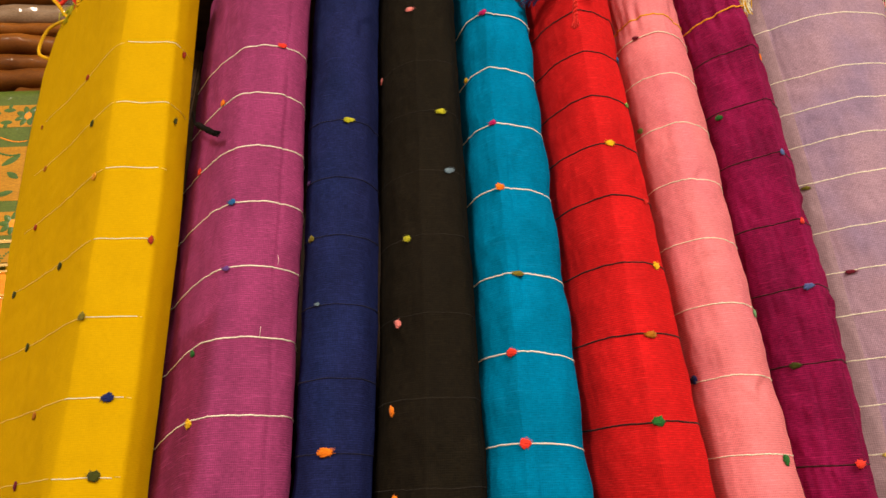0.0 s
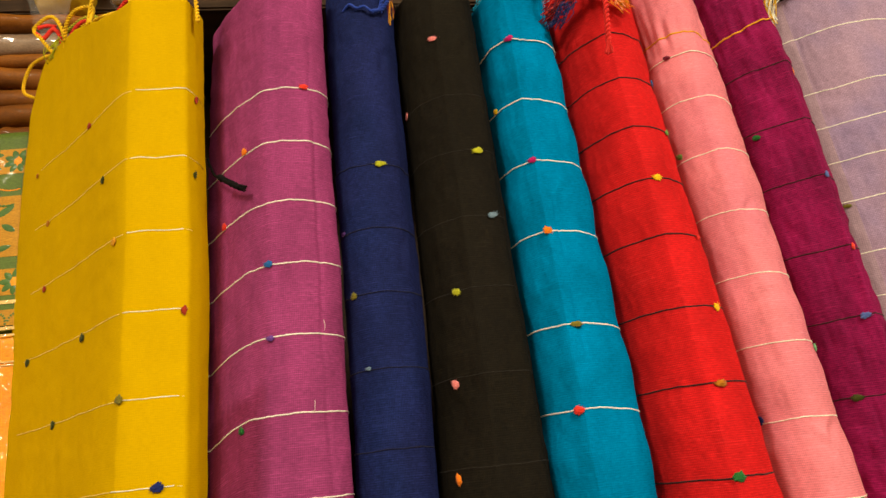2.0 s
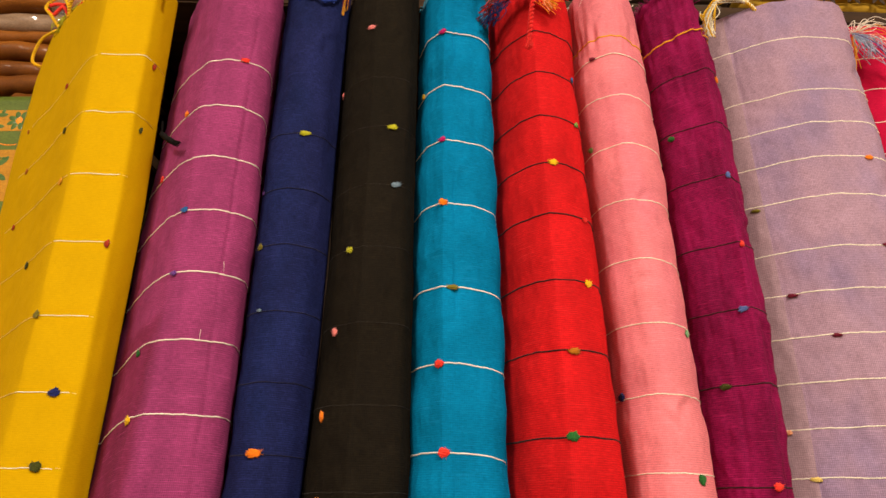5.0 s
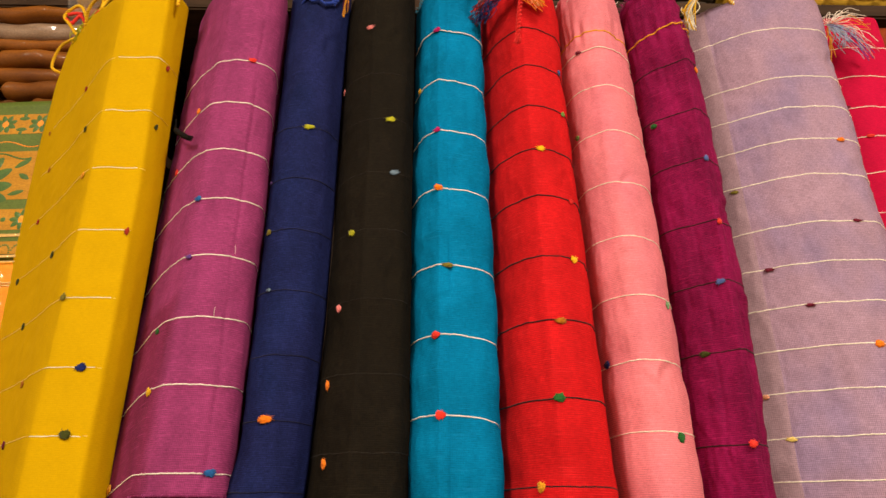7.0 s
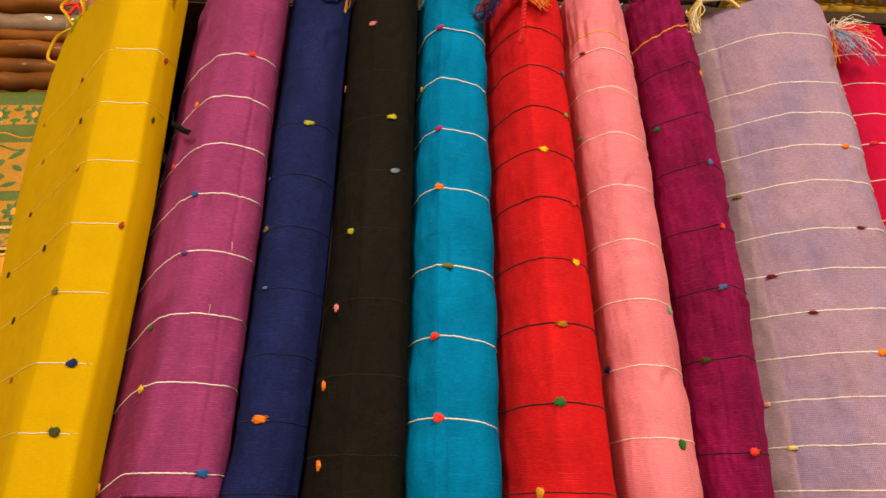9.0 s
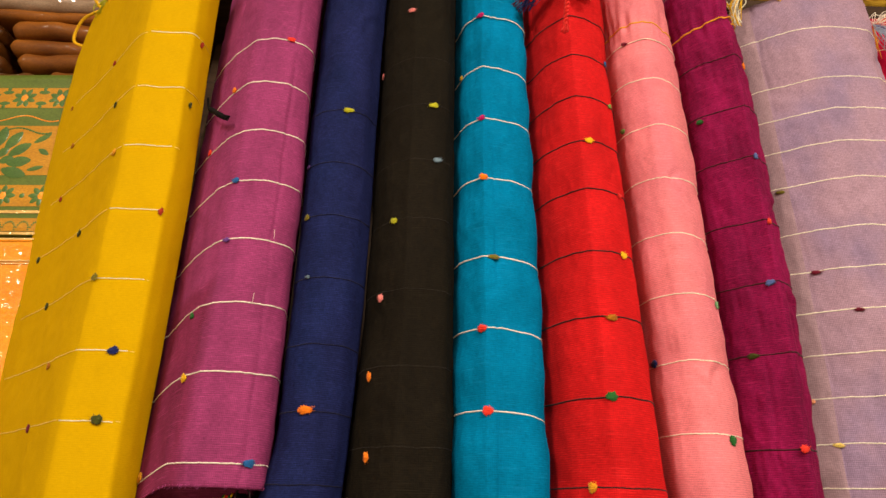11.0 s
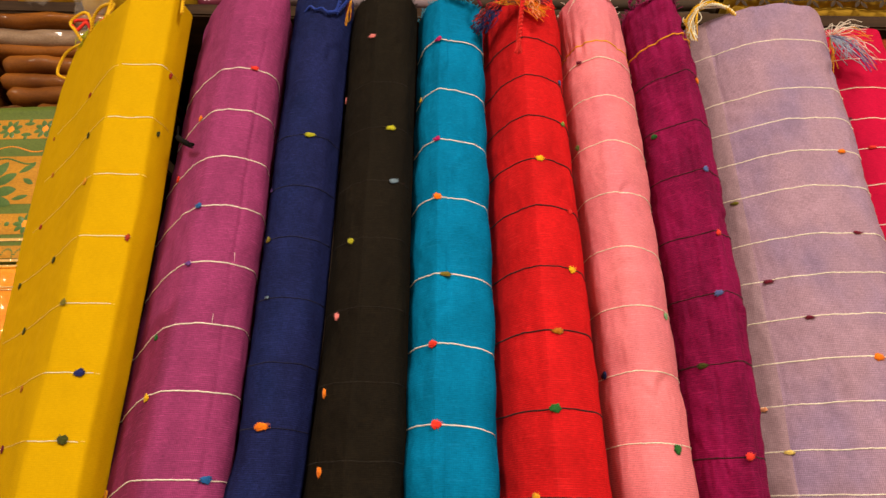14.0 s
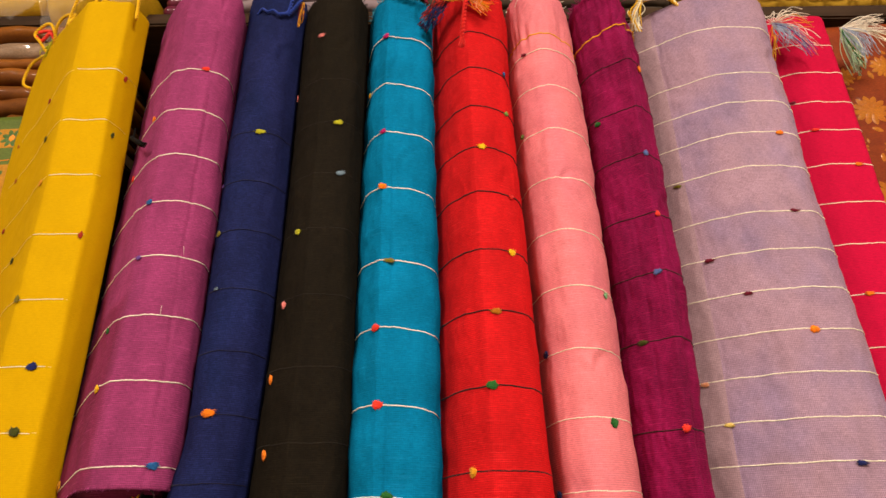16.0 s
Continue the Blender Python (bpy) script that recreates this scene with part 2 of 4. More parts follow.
CORD_BLACK = thread("black_cord", (.005, .0045, .004), sheen=0.0)
LAMP_FRAME = plaster("white_enamel", (.8, .8, .8), .4)
DIFFUSER, dn, dl, dp = shader("lamp_diffuser", .5)
dp.inputs["Base Color"].default_value = (.9, .9, .9, 1)
dp.inputs["Emission Color"].default_value = (*WARM, 1)
dp.inputs["Emission Strength"].default_value = 4.0


# ---- helpers for meshes; places below are given from the first eye's height ----
BASES = {}


def thing(name, x, y, z, label, category, group="", kind="", level=False):
    """An empty at a thing's base. level: plumb; else along the row of bolts."""
    ob = new(name)
    ob.empty_display_size = .02
    ob.matrix_basis = (Matrix.Translation((0, 0, EYE)) if level else ROW) @ Matrix.Translation((x, y, z))
    BASES[ob.name] = Vector((x, y, z))
    return tagged(ob, label, category, group, kind)


def part(name, bm, material, parent, label="", smooth=True):
    """Links a bmesh, built in place, as one mesh under a thing or a part."""
    me = bpy.data.meshes.new(name)
    top = parent
    while top.parent is not None:
        top = top.parent
    bmesh.ops.translate(bm, verts=bm.verts, vec=-BASES[top.name])
    bm.to_mesh(me)
    bm.free()
    for f in me.polygons:
        f.use_smooth = smooth
    me.materials.append(material)
    ob = new(name, me)
    ob.parent = parent
    return tagged(ob, label)


def solid(name, bm, material, label, category, kind="", smooth=False):
    """Links a bmesh, built in world places, as one top-level mesh."""
    me = bpy.data.meshes.new(name)
    bm.to_mesh(me)
    bm.free()
    for f in me.polygons:
        f.use_smooth = smooth
    me.materials.append(material)
    return tagged(new(name, me), label, category, "", kind)


def box(bm, x0, x1, y0, y1, z0, z1, bevel=0.0):
    made = bmesh.ops.create_cube(bm, size=1.0, matrix=Matrix.Translation(((x0 + x1) / 2, (y0 + y1) / 2, (z0 + z1) / 2)) @ Matrix.Diagonal((x1 - x0, y1 - y0, z1 - z0, 1)))
    if bevel:
        edges = {e for v in made["verts"] for e in v.link_edges}
        bmesh.ops.bevel(bm, geom=list(edges), offset=bevel, segments=2, affect="EDGES")
    return bm


def tube(bm, points, radius, sides=6, wobble=0.0, seed=0.0, taper=False, flat=1.0):
    """A round cord along points (Vectors)."""
    rings = []
    n = len(points)
    for i, p in enumerate(points):
        d = (points[min(i + 1, n - 1)] - points[max(i - 1, 0)])
        d = d.normalized() if d.length > 1e-9 else Vector((1, 0, 0))
        a = d.cross(Vector((0.13, 1, .21))).normalized()
        b = d.cross(a)
        r = radius * (1 + wobble * noise.noise(Vector((i * .9, seed, 3.1))))
        if taper:
            r *= 1 - .5 * i / max(n - 1, 1)
        rings.append([bm.verts.new(p + a * r * math.cos(2 * math.pi * k / sides) + b * r * flat * math.sin(2 * math.pi * k / sides)) for k in range(sides)])
    for r0, r1 in zip(rings, rings[1:]):
        for k in range(sides):
            bm.faces.new((r0[k], r0[(k + 1) % sides], r1[(k + 1) % sides], r1[k]))
    bm.faces.new(rings[0][::-1])
    bm.faces.new(rings[-1])
    return bm


ZREF = 0.35

# One row a bolt: front section from side to side (x, y at mid height), slope back of the front,
# drift of the two sides per metre of height, bottom, top, depth of the section behind its sides.
BOLTS = {
    "yellow": dict(front=[(-.522, .777), (-.415, .682), (-.350, .6185), (-.326, .597), (-.314, .5915), (-.290, .5932), (-.2680, .5955), (-.2656, .5962), (-.2641, .5982), (-.2620, .6050), (-.2602, .6115), (-.2594, .620), (-.2592, .635)],
                   slope=.03, left=-.02, right=-.026, low=-0.048, top=.594, deep=.03,
                   back=[(-.2592, .635), (-.266, .646), (-.30, .663), (-.40, .718), (-.505, .789), (-.522, .777)]),
    "purple": dict(front=[(-.269, .670), (-.2475, .6415), (-.2235, .617), (-.205, .600), (-.190, .5885), (-.179, .586), (-.167, .585), (-.149, .590), (-.137, .600), (-.1315, .611), (-.1325, .626), (-.1360, .642), (-.1410, .655)],
                   slope=.055, left=.015, right=.0, low=-.012, top=.606, deep=.04),
    "blue": dict(front=[(-.131, .648), (-.127, .630), (-.114, .616), (-.098, .609), (-.082, .611), (-.066, .622), (-.057, .645)],
                 slope=.08, left=.0, right=.012, low=-0.067, top=.628, deep=.035),
    "black": dict(front=[(-.056, .650), (-.048, .630), (-.034, .613), (-.016, .601), (-.008, .6), (.012, .602), (.026, .611), (.0325, .632)],
                  slope=.085, left=.01, right=-.012, low=-0.070, top=.602, deep=.04),
    "teal": dict(front=[(.032, .650), (.044, .622), (.056, .6085), (.0645, .6018), (.0675, .6015), (.078, .6045), (.094, .6098), (.1085, .6168), (.1172, .629), (.1190, .650)],
                 slope=.105, left=-.006, right=-.024, low=-0.079, top=.595, deep=.03),
    "red": dict(front=[(.1185, .655), (.134, .624), (.148, .606), (.158, .5975), (.1645, .593), (.1675, .5925), (.183, .596), (.195, .604), (.207, .617), (.214, .640)],
                slope=.11, left=-.02, right=-.032, low=-0.086, top=.612, deep=.04),
    "pink": dict(front=[(.212, .684), (.225, .640), (.243, .620), (.257, .614), (.271, .617), (.285, .627), (.298, .645), (.3055, .668)],
                 slope=.09, left=-.034, right=-.03, low=-0.092, top=.607, deep=.035),
    "maroon": dict(front=[(.302, .690), (.310, .664), (.326, .6460), (.343, .6345), (.3535, .6272), (.3556, .6264), (.3578, .6274), (.367, .6370), (.377, .6490), (.3835, .668)],
                   slope=.06, left=-.02, right=-.012, low=-0.098, top=.606, deep=.035),
    "lavender": dict(front=[(.384, .694), (.402, .680), (.436, .661), (.466, .6485), (.495, .646), (.525, .650), (.540, .656), (.5535, .671), (.5635, .70)],
                     slope=.06, left=-.01, right=-.03, low=-0.107, top=.594, deep=.04),
    "crimson": dict(front=[(.560, .742), (.580, .729), (.605, .723), (.637, .725), (.657, .729), (.664, .745)],
                    slope=.06, left=.0, right=.0, low=-0.117, top=.616, deep=.03),
}


def spline(points, per):
    """A smooth line through points, per steps to a stretch."""
    p = [np.array(q, float) for q in points]
    p = [2 * p[0] - p[1]] + p + [2 * p[-1] - p[-2]]
    line = []
    for a, b, c, d in zip(p, p[1:], p[2:], p[3:]):
        for k in range(per):
            t = k / per
            line.append(.5 * (2 * b + (c - a) * t + (2 * a - 5 * b + 4 * c - d) * t * t + (3 * b - a - 3 * c + d) * t ** 3))
    return np.array(line + [p[-2]])


def section(bolt, count, closed=True):
    """The outline of a bolt at mid height: the front from side to side, then round the back."""
    kept = bolt.setdefault("kept", {})
    if (count, closed) not in kept:
        kept[count, closed] = outline(bolt, count, closed)
    return kept[count, closed]


def outline(bolt, count, closed):
    front = spline(bolt["front"], 12)
    def even(line, n):
        run = np.r_[0, np.cumsum(np.hypot(*np.diff(line, axis=0).T))]
        at = np.linspace(0, run[-1], n)
        return np.stack([np.interp(at, run, line[:, 0]), np.interp(at, run, line[:, 1])], 1)
    if not closed:
        return even(front, count)
    (ax, ay), (bx, by) = front[-1], front[0]
    deep = bolt["deep"]
    back = bolt.get("back") or [(ax, ay), (ax - .004, ay + deep * .6), (ax + (bx - ax) * .25, max(ay, by) + deep), (ax + (bx - ax) * .75, max(ay, by) + deep), (bx + .004, by + deep * .4), (bx, by)]
    return np.r_[even(front, count)[:-1], even(spline(back, 8), count // 2)[:-1]]


def lay(bolt, line, z):
    """The section's points at a height."""
    x0, x1 = bolt["front"][0][0], bolt["front"][-1][0]
    h = z - ZREF
    a, b = x0 + bolt["left"] * h, x1 + bolt["right"] * h
    if "sway" in bolt:
        at, left, right = zip(*bolt["sway"])
        a, b = a + float(np.interp(z, at, left)) / 1000, b + float(np.interp(z, at, right)) / 1000
    return np.stack([a + (line[:, 0] - x0) * (b - a) / (x1 - x0), line[:, 1] + bolt["slope"] * h], 1)


def smooth_line(points, per=8):
    """A smooth 3D line through points, as Vectors."""
    return [Vector(q) for q in spline(points, per)]


def rope(bm, points, radius, per=10, pitch=.0085):
    """Two strands twisted about a smooth line."""
    line = smooth_line(points, per)
    run, dense = 0.0, []
    for p, q in zip(line, line[1:]):
        steps = max(2, int((q - p).length / .0012))
        dense += [p.lerp(q, k / steps) for k in range(steps)]
    dense.append(line[-1])
    for side in (0, math.pi):
        pts, run = [], 0.0
        for i, p in enumerate(dense):
            d = dense[min(i + 1, len(dense) - 1)] - dense[max(i - 1, 0)]
            d = d.normalized() if d.length > 1e-9 else Vector((0, 0, 1))
            a = d.cross(Vector((.2, 1, .1))).normalized()
            b = d.cross(a)
            w = 2 * math.pi * run / pitch + side
            pts.append(p + (a * math.cos(w) + b * math.sin(w)) * radius * .64)
            run += .0012
        tube(bm, pts, radius * .56, 6)
    return bm


def strands(bm, root, ends, count, radius, rng, spread=.006, droop=.01):
    """Loose fringe threads from about root to about the ends."""
    for k in range(count):
        e = Vector(ends[k % len(ends)]) + Vector([rng.uniform(-spread, spread) for _ in range(3)])
        r = Vector(root) + Vector([rng.uniform(-.002, .002) for _ in range(3)])
        mid = r.lerp(e, .55) + Vector((rng.uniform(-droop, droop), -rng.uniform(0, droop * .6), rng.uniform(-droop * .3, droop)))
        tube(bm, smooth_line([r, mid, e], 6), radius, 4, .3, k * 1.7)
    return bm


# ---- the room round the stall ----
def room():
    x0, x1, y0, y1 = -2.2, 2.2, -3.2, 1.34
    t = .12
    solid("floor", box(bmesh.new(), x0 - t, x1 + t, y0 - t, y1 + t, -.1, 0), FLOOR, "beige stone floor of the shop", "floor", "structure")
    solid("ceiling", box(bmesh.new(), x0 - t, x1 + t, y0 - t, y1 + t, CEILING, CEILING + .1), CEIL, "plain white painted ceiling", "ceiling", "structure")
    solid("wall_north", box(bmesh.new(), x0 - t, x1 + t, y1, y1 + t, 0, CEILING), WALL, "warm white painted wall behind the shelves", "wall", "structure")
    solid("wall_south", box(bmesh.new(), x0 - t, x1 + t, y0 - t, y0, 0, CEILING), WALL, "warm white painted wall facing the stall", "wall", "structure")
    solid("wall_west", box(bmesh.new(), x0 - t, x0, y0, y1, 0, CEILING), WALL, "warm white painted side wall", "wall", "structure")
    solid("wall_east", box(bmesh.new(), x1, x1 + t, y0, y1, 0, CEILING), WALL, "warm white painted side wall", "wall", "structure")
    for lx, ly, watts in LAMPS:
        lamp = thing("ceiling_light", lx, ly, CEILING - EYE, "square white ceiling light with a glowing diffuser", "ceiling light", "ceiling lights", level=True)
        z = CEILING - EYE
        bm = bmesh.new()
        for a, b, c, d in ((-.33, .33, -.33, -.30), (-.33, .33, .30, .33), (-.33, -.30, -.30, .30), (.30, .33, -.30, .30)):
            box(bm, lx + a, lx + b, ly + c, ly + d, z - .05, z)
        part("frame", bm, LAMP_FRAME, lamp, smooth=False)
        part("diffuser", box(bmesh.new(), lx - .30, lx + .30, ly - .30, ly + .30, z - .035, z - .02), DIFFUSER, lamp, "glowing milky diffuser", smooth=False)


room()


# ---- the shelving: uprights, a shelf the bolts stand on, two shelves behind ----
def shelving():
    rack = thing("shelving_unit", 0, .95, -EYE, "dark stained wooden shelving unit stacked with sarees", "shelf", level=True)
    def board(name, *b):
        part(name, box(bmesh.new(), *b, bevel=.003), SHELF_WOOD, rack, smooth=False)
    board("shelf", -1.3, 1.3, .588, 1.28, -.098, -.074)
    board("shelf", -1.264, -.472, .84, 1.28, .513, .536)
    board("upright", -.470, -.448, .98, 1.28, -.072, .737)
    board("shelf", -1.264, 1.264, .845, 1.28, .750, .776)
    board("shelf", -1.264, 1.264, .845, 1.28, 1.10, 1.124)
    board("upright", -1.3, -1.266, .84, 1.28, -.072, 1.15)
    board("upright", 1.266, 1.3, .84, 1.28, -.072, 1.15)
    board("upright", -1.3, -1.266, .60, 1.28, -EYE, -.100)
    board("upright", 1.266, 1.3, .60, 1.28, -EYE, -.100)
    part("back_panel", box(bmesh.new(), -1.3, 1.3, 1.282, 1.30, -EYE, 1.15), BACK_WOOD, rack, smooth=False)
    part("front_panel", box(bmesh.new(), -1.264, 1.264, .62, .64, -EYE, -.100), BACK_WOOD, rack, smooth=False)


shelving()


# ---- the bolts of cloth ----
def pinched(bolt, z):
    """How much of its width the bolt keeps at a height, where a tie draws it in."""
    k = 1.0
    for at, amount, width in bolt.get("ties", ()):
        k -= amount * math.exp(-((z - at) / width) ** 2)
    return k


def ripple(bolt, run, x, y, z, seed):
    """How far the cloth stands off its even section: soft folds, creases, gathers at the ties."""
    k = bolt.get("soft", 1.0)
    w = k * (.0016 * noise.noise(Vector((x * 22 + seed, y * 22, z * 13))) + .0009 * noise.noise(Vector((run * 60, seed, z * 55))) + .0005 * noise.noise(Vector((run * 170, seed + 4, z * 90))))
    for at, depth, width in bolt.get("creases", ()):
        at += .0022 * noise.noise(Vector((at * 90, z * 16, seed))) + .0008 * noise.noise(Vector((at * 90, z * 60, seed)))
        if y > min(q[1] for q in bolt["front"]) + .033:
            continue
        w -= depth * max(0.0, .75 + 1.1 * noise.noise(Vector((seed, z * 21, at * 50)))) * math.exp(-((x - at) / width) ** 2)
    for at, high, reach, width, turn, depth in bolt.get("dents", ()):
        c, s = math.cos(radians(turn)), math.sin(radians(turn))
        u, v = (x - at) * c + (z - high) * s, (z - high) * c - (x - at) * s
        if abs(u) < 3 * reach and abs(v) < 5 * width:
            v += .25 * reach * (u / reach) ** 2
            w += depth * math.exp(-(u / reach) ** 2) * (math.exp(-((v - width) / width) ** 2) - math.exp(-((v + width) / width) ** 2))
    for at, amount, width in bolt.get("ties", ()):
        near = math.exp(-((z - at) / (width * 2.2)) ** 2)
        w += near * .0024 * noise.noise(Vector((run * 130, seed, z * 16)))
    for z0, z1 in zip(bolt["heights"], bolt["heights"][1:]):
        if z1 <= z < z0:
            w -= bolt.get("puff", 0.0) * .5 * math.cos(2 * math.pi * (z - z1) / (z0 - z1))
    return w


def rim(bolt, x, z):
    """The top edge climbs along the folded side and rounds off at its corner."""
    if "climb" not in bolt or z < .49:
        return 0.0
    height, start, corner = bolt["climb"]
    t = max(0.0, min(1.0, (start - x) / .14))
    lift = height * t * t * (3 - 2 * t) - (height - .004) * max(0.0, (corner - x) / .032) ** 2
    return lift * ((z - .49) / .104) ** 1.5


def body(bolt, name, seed):
    """The rolled cloth: outer face, rim turned in, hollow ends, with metres as UV."""
    n = 130
    line = section(bolt, n)
    m = len(line)
    run = np.r_[0, np.cumsum(np.hypot(*np.diff(np.r_[line, line[:1]], axis=0).T))]
    tang = np.roll(line, -1, 0) - np.roll(line, 1, 0)
    tang /= np.hypot(*tang.T)[:, None]
    normal = np.stack([tang[:, 1], -tang[:, 0]], 1)
    mid = line.mean(0)
    low, top = bolt["low"], bolt["top"]
    heights = list(np.linspace(low, top, int((top - low) / .004)))
    bm = bmesh.new()
    uv = bm.loops.layers.uv.new("UVMap")
    rings = []

    def ring(z, shrink, ridge):
        pts = lay(bolt, line, z)
        c = lay(bolt, mid[None], z)[0]
        k = pinched(bolt, z)
        made = []
        for i, (x, y) in enumerate(pts):
            nx, ny = normal[i]
            w = ridge * ripple(bolt, run[i], line[i, 0], line[i, 1], z, seed) if i < n else 0.0
            edge = max(0.0, 1 - (top - z) / .012)
            zz = z + ridge * edge * .004 * noise.noise(Vector((run[i] * 45, seed, 9.0))) + rim(bolt, x, z)
            made.append(bm.verts.new((c[0] + (x - c[0]) * k * shrink + nx * w, c[1] + (y - c[1]) * k * shrink + ny * w, zz)))
        return made

    for z in heights:
        rings.append((ring(z, 1.0, 1.0), z))
    inner = [(ring(top + .0012, .985, .7), top + .002), (ring(top - .002, .955, .3), top + .004), (ring(top - .03, .94, 0), top + .03)]
    outer = [(ring(low + .03, .94, 0), low - .03), (ring(low + .002, .96, .3), low - .004), (ring(low - .001, .985, .8), low - .002)]
    rings = outer + rings + inner
    for (r0, v0), (r1, v1) in zip(rings, rings[1:]):
        for i in range(m):
            j = (i + 1) % m
            f = bm.faces.new((r0[i], r0[j], r1[j], r1[i]))
            u = (run[i], run[i + 1], run[i + 1], run[i])
            for loop, uu, vv in zip(f.loops, u, (v0, v0, v1, v1)):
                loop[uv].uv = (uu + seed, vv)
    for r, flip in ((rings[0][0], True), (rings[-1][0], False)):
        bm.faces.new(r[::-1] if flip else r)
    return bm


def front_line(bolt, z, count=130, lift=.0006):
    """Points on the face of the bolt at a height, from side to side, and the way out of the cloth."""
    flat = section(bolt, count, False)
    run = np.r_[0, np.cumsum(np.hypot(*np.diff(flat, axis=0).T))]
    tang = np.gradient(flat, axis=0)
    tang /= np.hypot(*tang.T)[:, None]
    nor = np.stack([tang[:, 1], -tang[:, 0]], 1)
    c = lay(bolt, section(bolt, 130).mean(0)[None], z)[0]
    pts = c + (lay(bolt, flat, z) - c) * pinched(bolt, z)
    w = np.array([ripple(bolt, r, x, y, z, bolt["seed"]) for r, (x, y) in zip(run, flat)])
    return pts + nor * (w + lift)[:, None], nor


def stripe(bolt, z, radius, seed, x0=None, x1=None, slant=0.0):
    """A thick weft yarn laid round the face."""
    pts, nor = front_line(bolt, z, 170, radius * .30 + .00015)
    rows = []
    sag_from, sag = bolt.get("sag", (0.0, 0.0))
    for i, (x, y) in enumerate(pts):
        if (x0 is None or x >= x0) and (x1 is None or x <= x1):
            rows.append(Vector((x, y, z + rim(bolt, x, z) + .0011 * noise.noise(Vector((x * 45, z * 31, seed))) + .0004 * noise.noise(Vector((x * 220, z, seed))) + slant * (x - pts[0, 0]) - sag * max(0.0, x - sag_from) ** 2)))
    return tube(bmesh.new(), rows, radius, 8, .35, seed, flat=.42)


def tuft(bolt, x, z, a, b, turn, seed):
    """A small bunch of cut yarn ends, fanned flat on the cloth; a, b: half its width and height."""
    pts, nor = front_line(bolt, z, 240)
    i = int(np.argmin(abs(pts[:, 0] - x) + .15 * pts[:, 1]))
    n = Vector((nor[i, 0], nor[i, 1], 0)).normalized()
    side = Vector((0, 0, 1)).cross(n).normalized() * -1
    up = Vector((0, 0, 1))
    if turn:
        c, s = math.cos(radians(turn)), math.sin(radians(turn))
        side, up = side * c + up * s, up * c - side * s
    at = Vector((pts[i, 0], pts[i, 1], z + rim(bolt, x, z)))
    pick = random.Random(int(seed * 97))
    flip = pick.choice((-1, 1))
    bm = bmesh.new()
    # cut ends of yarn laid side by side, splayed towards one end
    for k in range(15):
        v = -1 + 2 * k / 14 + pick.uniform(-.08, .08)
        round_off = math.sqrt(max(.12, 1 - .75 * v * v))
        u0, u1 = -a * flip * round_off * pick.uniform(.55, .95), a * flip * round_off * pick.uniform(.7, 1.15)
        lift = .0010 * (1 - .6 * v * v)
        p = at + side * u0 + up * v * b * .62 + n * .0003
        q = at + side * (u0 + u1) * .5 + up * v * b * .72 + n * (lift + pick.uniform(0, .0004))
        r = at + side * u1 + up * v * b * pick.uniform(.85, 1.12) + n * pick.uniform(.0003, .0008)
        tube(bm, smooth_line([p, q, r], 2), b * .15 + .0001, 5, .35, seed + k)
    # loose fibres round the edge
    for k in range(22):
        w = pick.uniform(0, 2 * math.pi)
        reach = pick.uniform(.9, 1.4)
        tip = at + side * math.cos(w) * a * reach + up * math.sin(w) * b * reach + n * pick.uniform(.0002, .0014)
        root = at + side * math.cos(w) * a * .5 + up * math.sin(w) * b * .5 + n * .0006
        tube(bm, [root, root.lerp(tip, .6) + n * .0005, tip], .00016, 3, taper=True)
    return bm


def strip(bolt, x0, x1, lift, seed):
    """A band of cloth lying on the face, from bottom to top."""
    bm = bmesh.new()
    uv = bm.loops.layers.uv.new("UVMap")
    rows = []
    flat = section(bolt, 130, False)
    keep = [i for i in range(130) if x0 <= flat[i, 0] <= x1]
    for z in np.linspace(bolt["low"] + .002, bolt["top"] - .002, 150):
        pts, nor = front_line(bolt, z, 130, lift)
        rows.append([bm.verts.new((pts[i, 0], pts[i, 1], z)) for i in keep])
    for r0, r1 in zip(rows, rows[1:]):
        for i in range(len(r0) - 1):
            f = bm.faces.new((r0[i], r0[i + 1], r1[i + 1], r1[i]))
            for loop in f.loops:
                loop[uv].uv = (loop.vert.co.x + seed, loop.vert.co.z)
    return bm


STYLE = {
    # yarn of the stripes, its half thickness, group of stripe heights, tie cords
    "yellow": ("white", 0.00036, [.483, .407, .331, .2555, .179, .107, .042]),
    "purple": ("white", .00064, [.4695, .409, .346, .285, .219, .153, .0865, .007]),
    "blue": ("inky", 0.00054, [.3885, .320, .256, .186, .118, .055, -.008]),
    "black": ("soot", .00028, [.456, .3905, .3195, .2495, .172, .097, .025]),
    "teal": ("white", .00062, [.524, .447, .3745, .298, .2075, .134, .057, -.0235]),
    "red": ("dark", 0.00070, [.5145, .457, .3975, .339, .280, .211, .144, .0695, -.005]),
    "pink": ("cream", .00050, [.495, .439, .374, .307, .2415, .176, .1095, .0435, -.0205]),
    "maroon": ("dark", .00056, [.478, .4075, .3415, .2645, .196, .124, .035]),
    "lavender": ("cream", .00056, [.537, .462, .4175, .374, .327, .269, .223, .1775, .133, .0895, .0455, .005]),
    "crimson": ("cream", .00054, [.5635, .515, .466, .4215, .369, .3145, .2585, .195, .132, .0715, .012]),
}
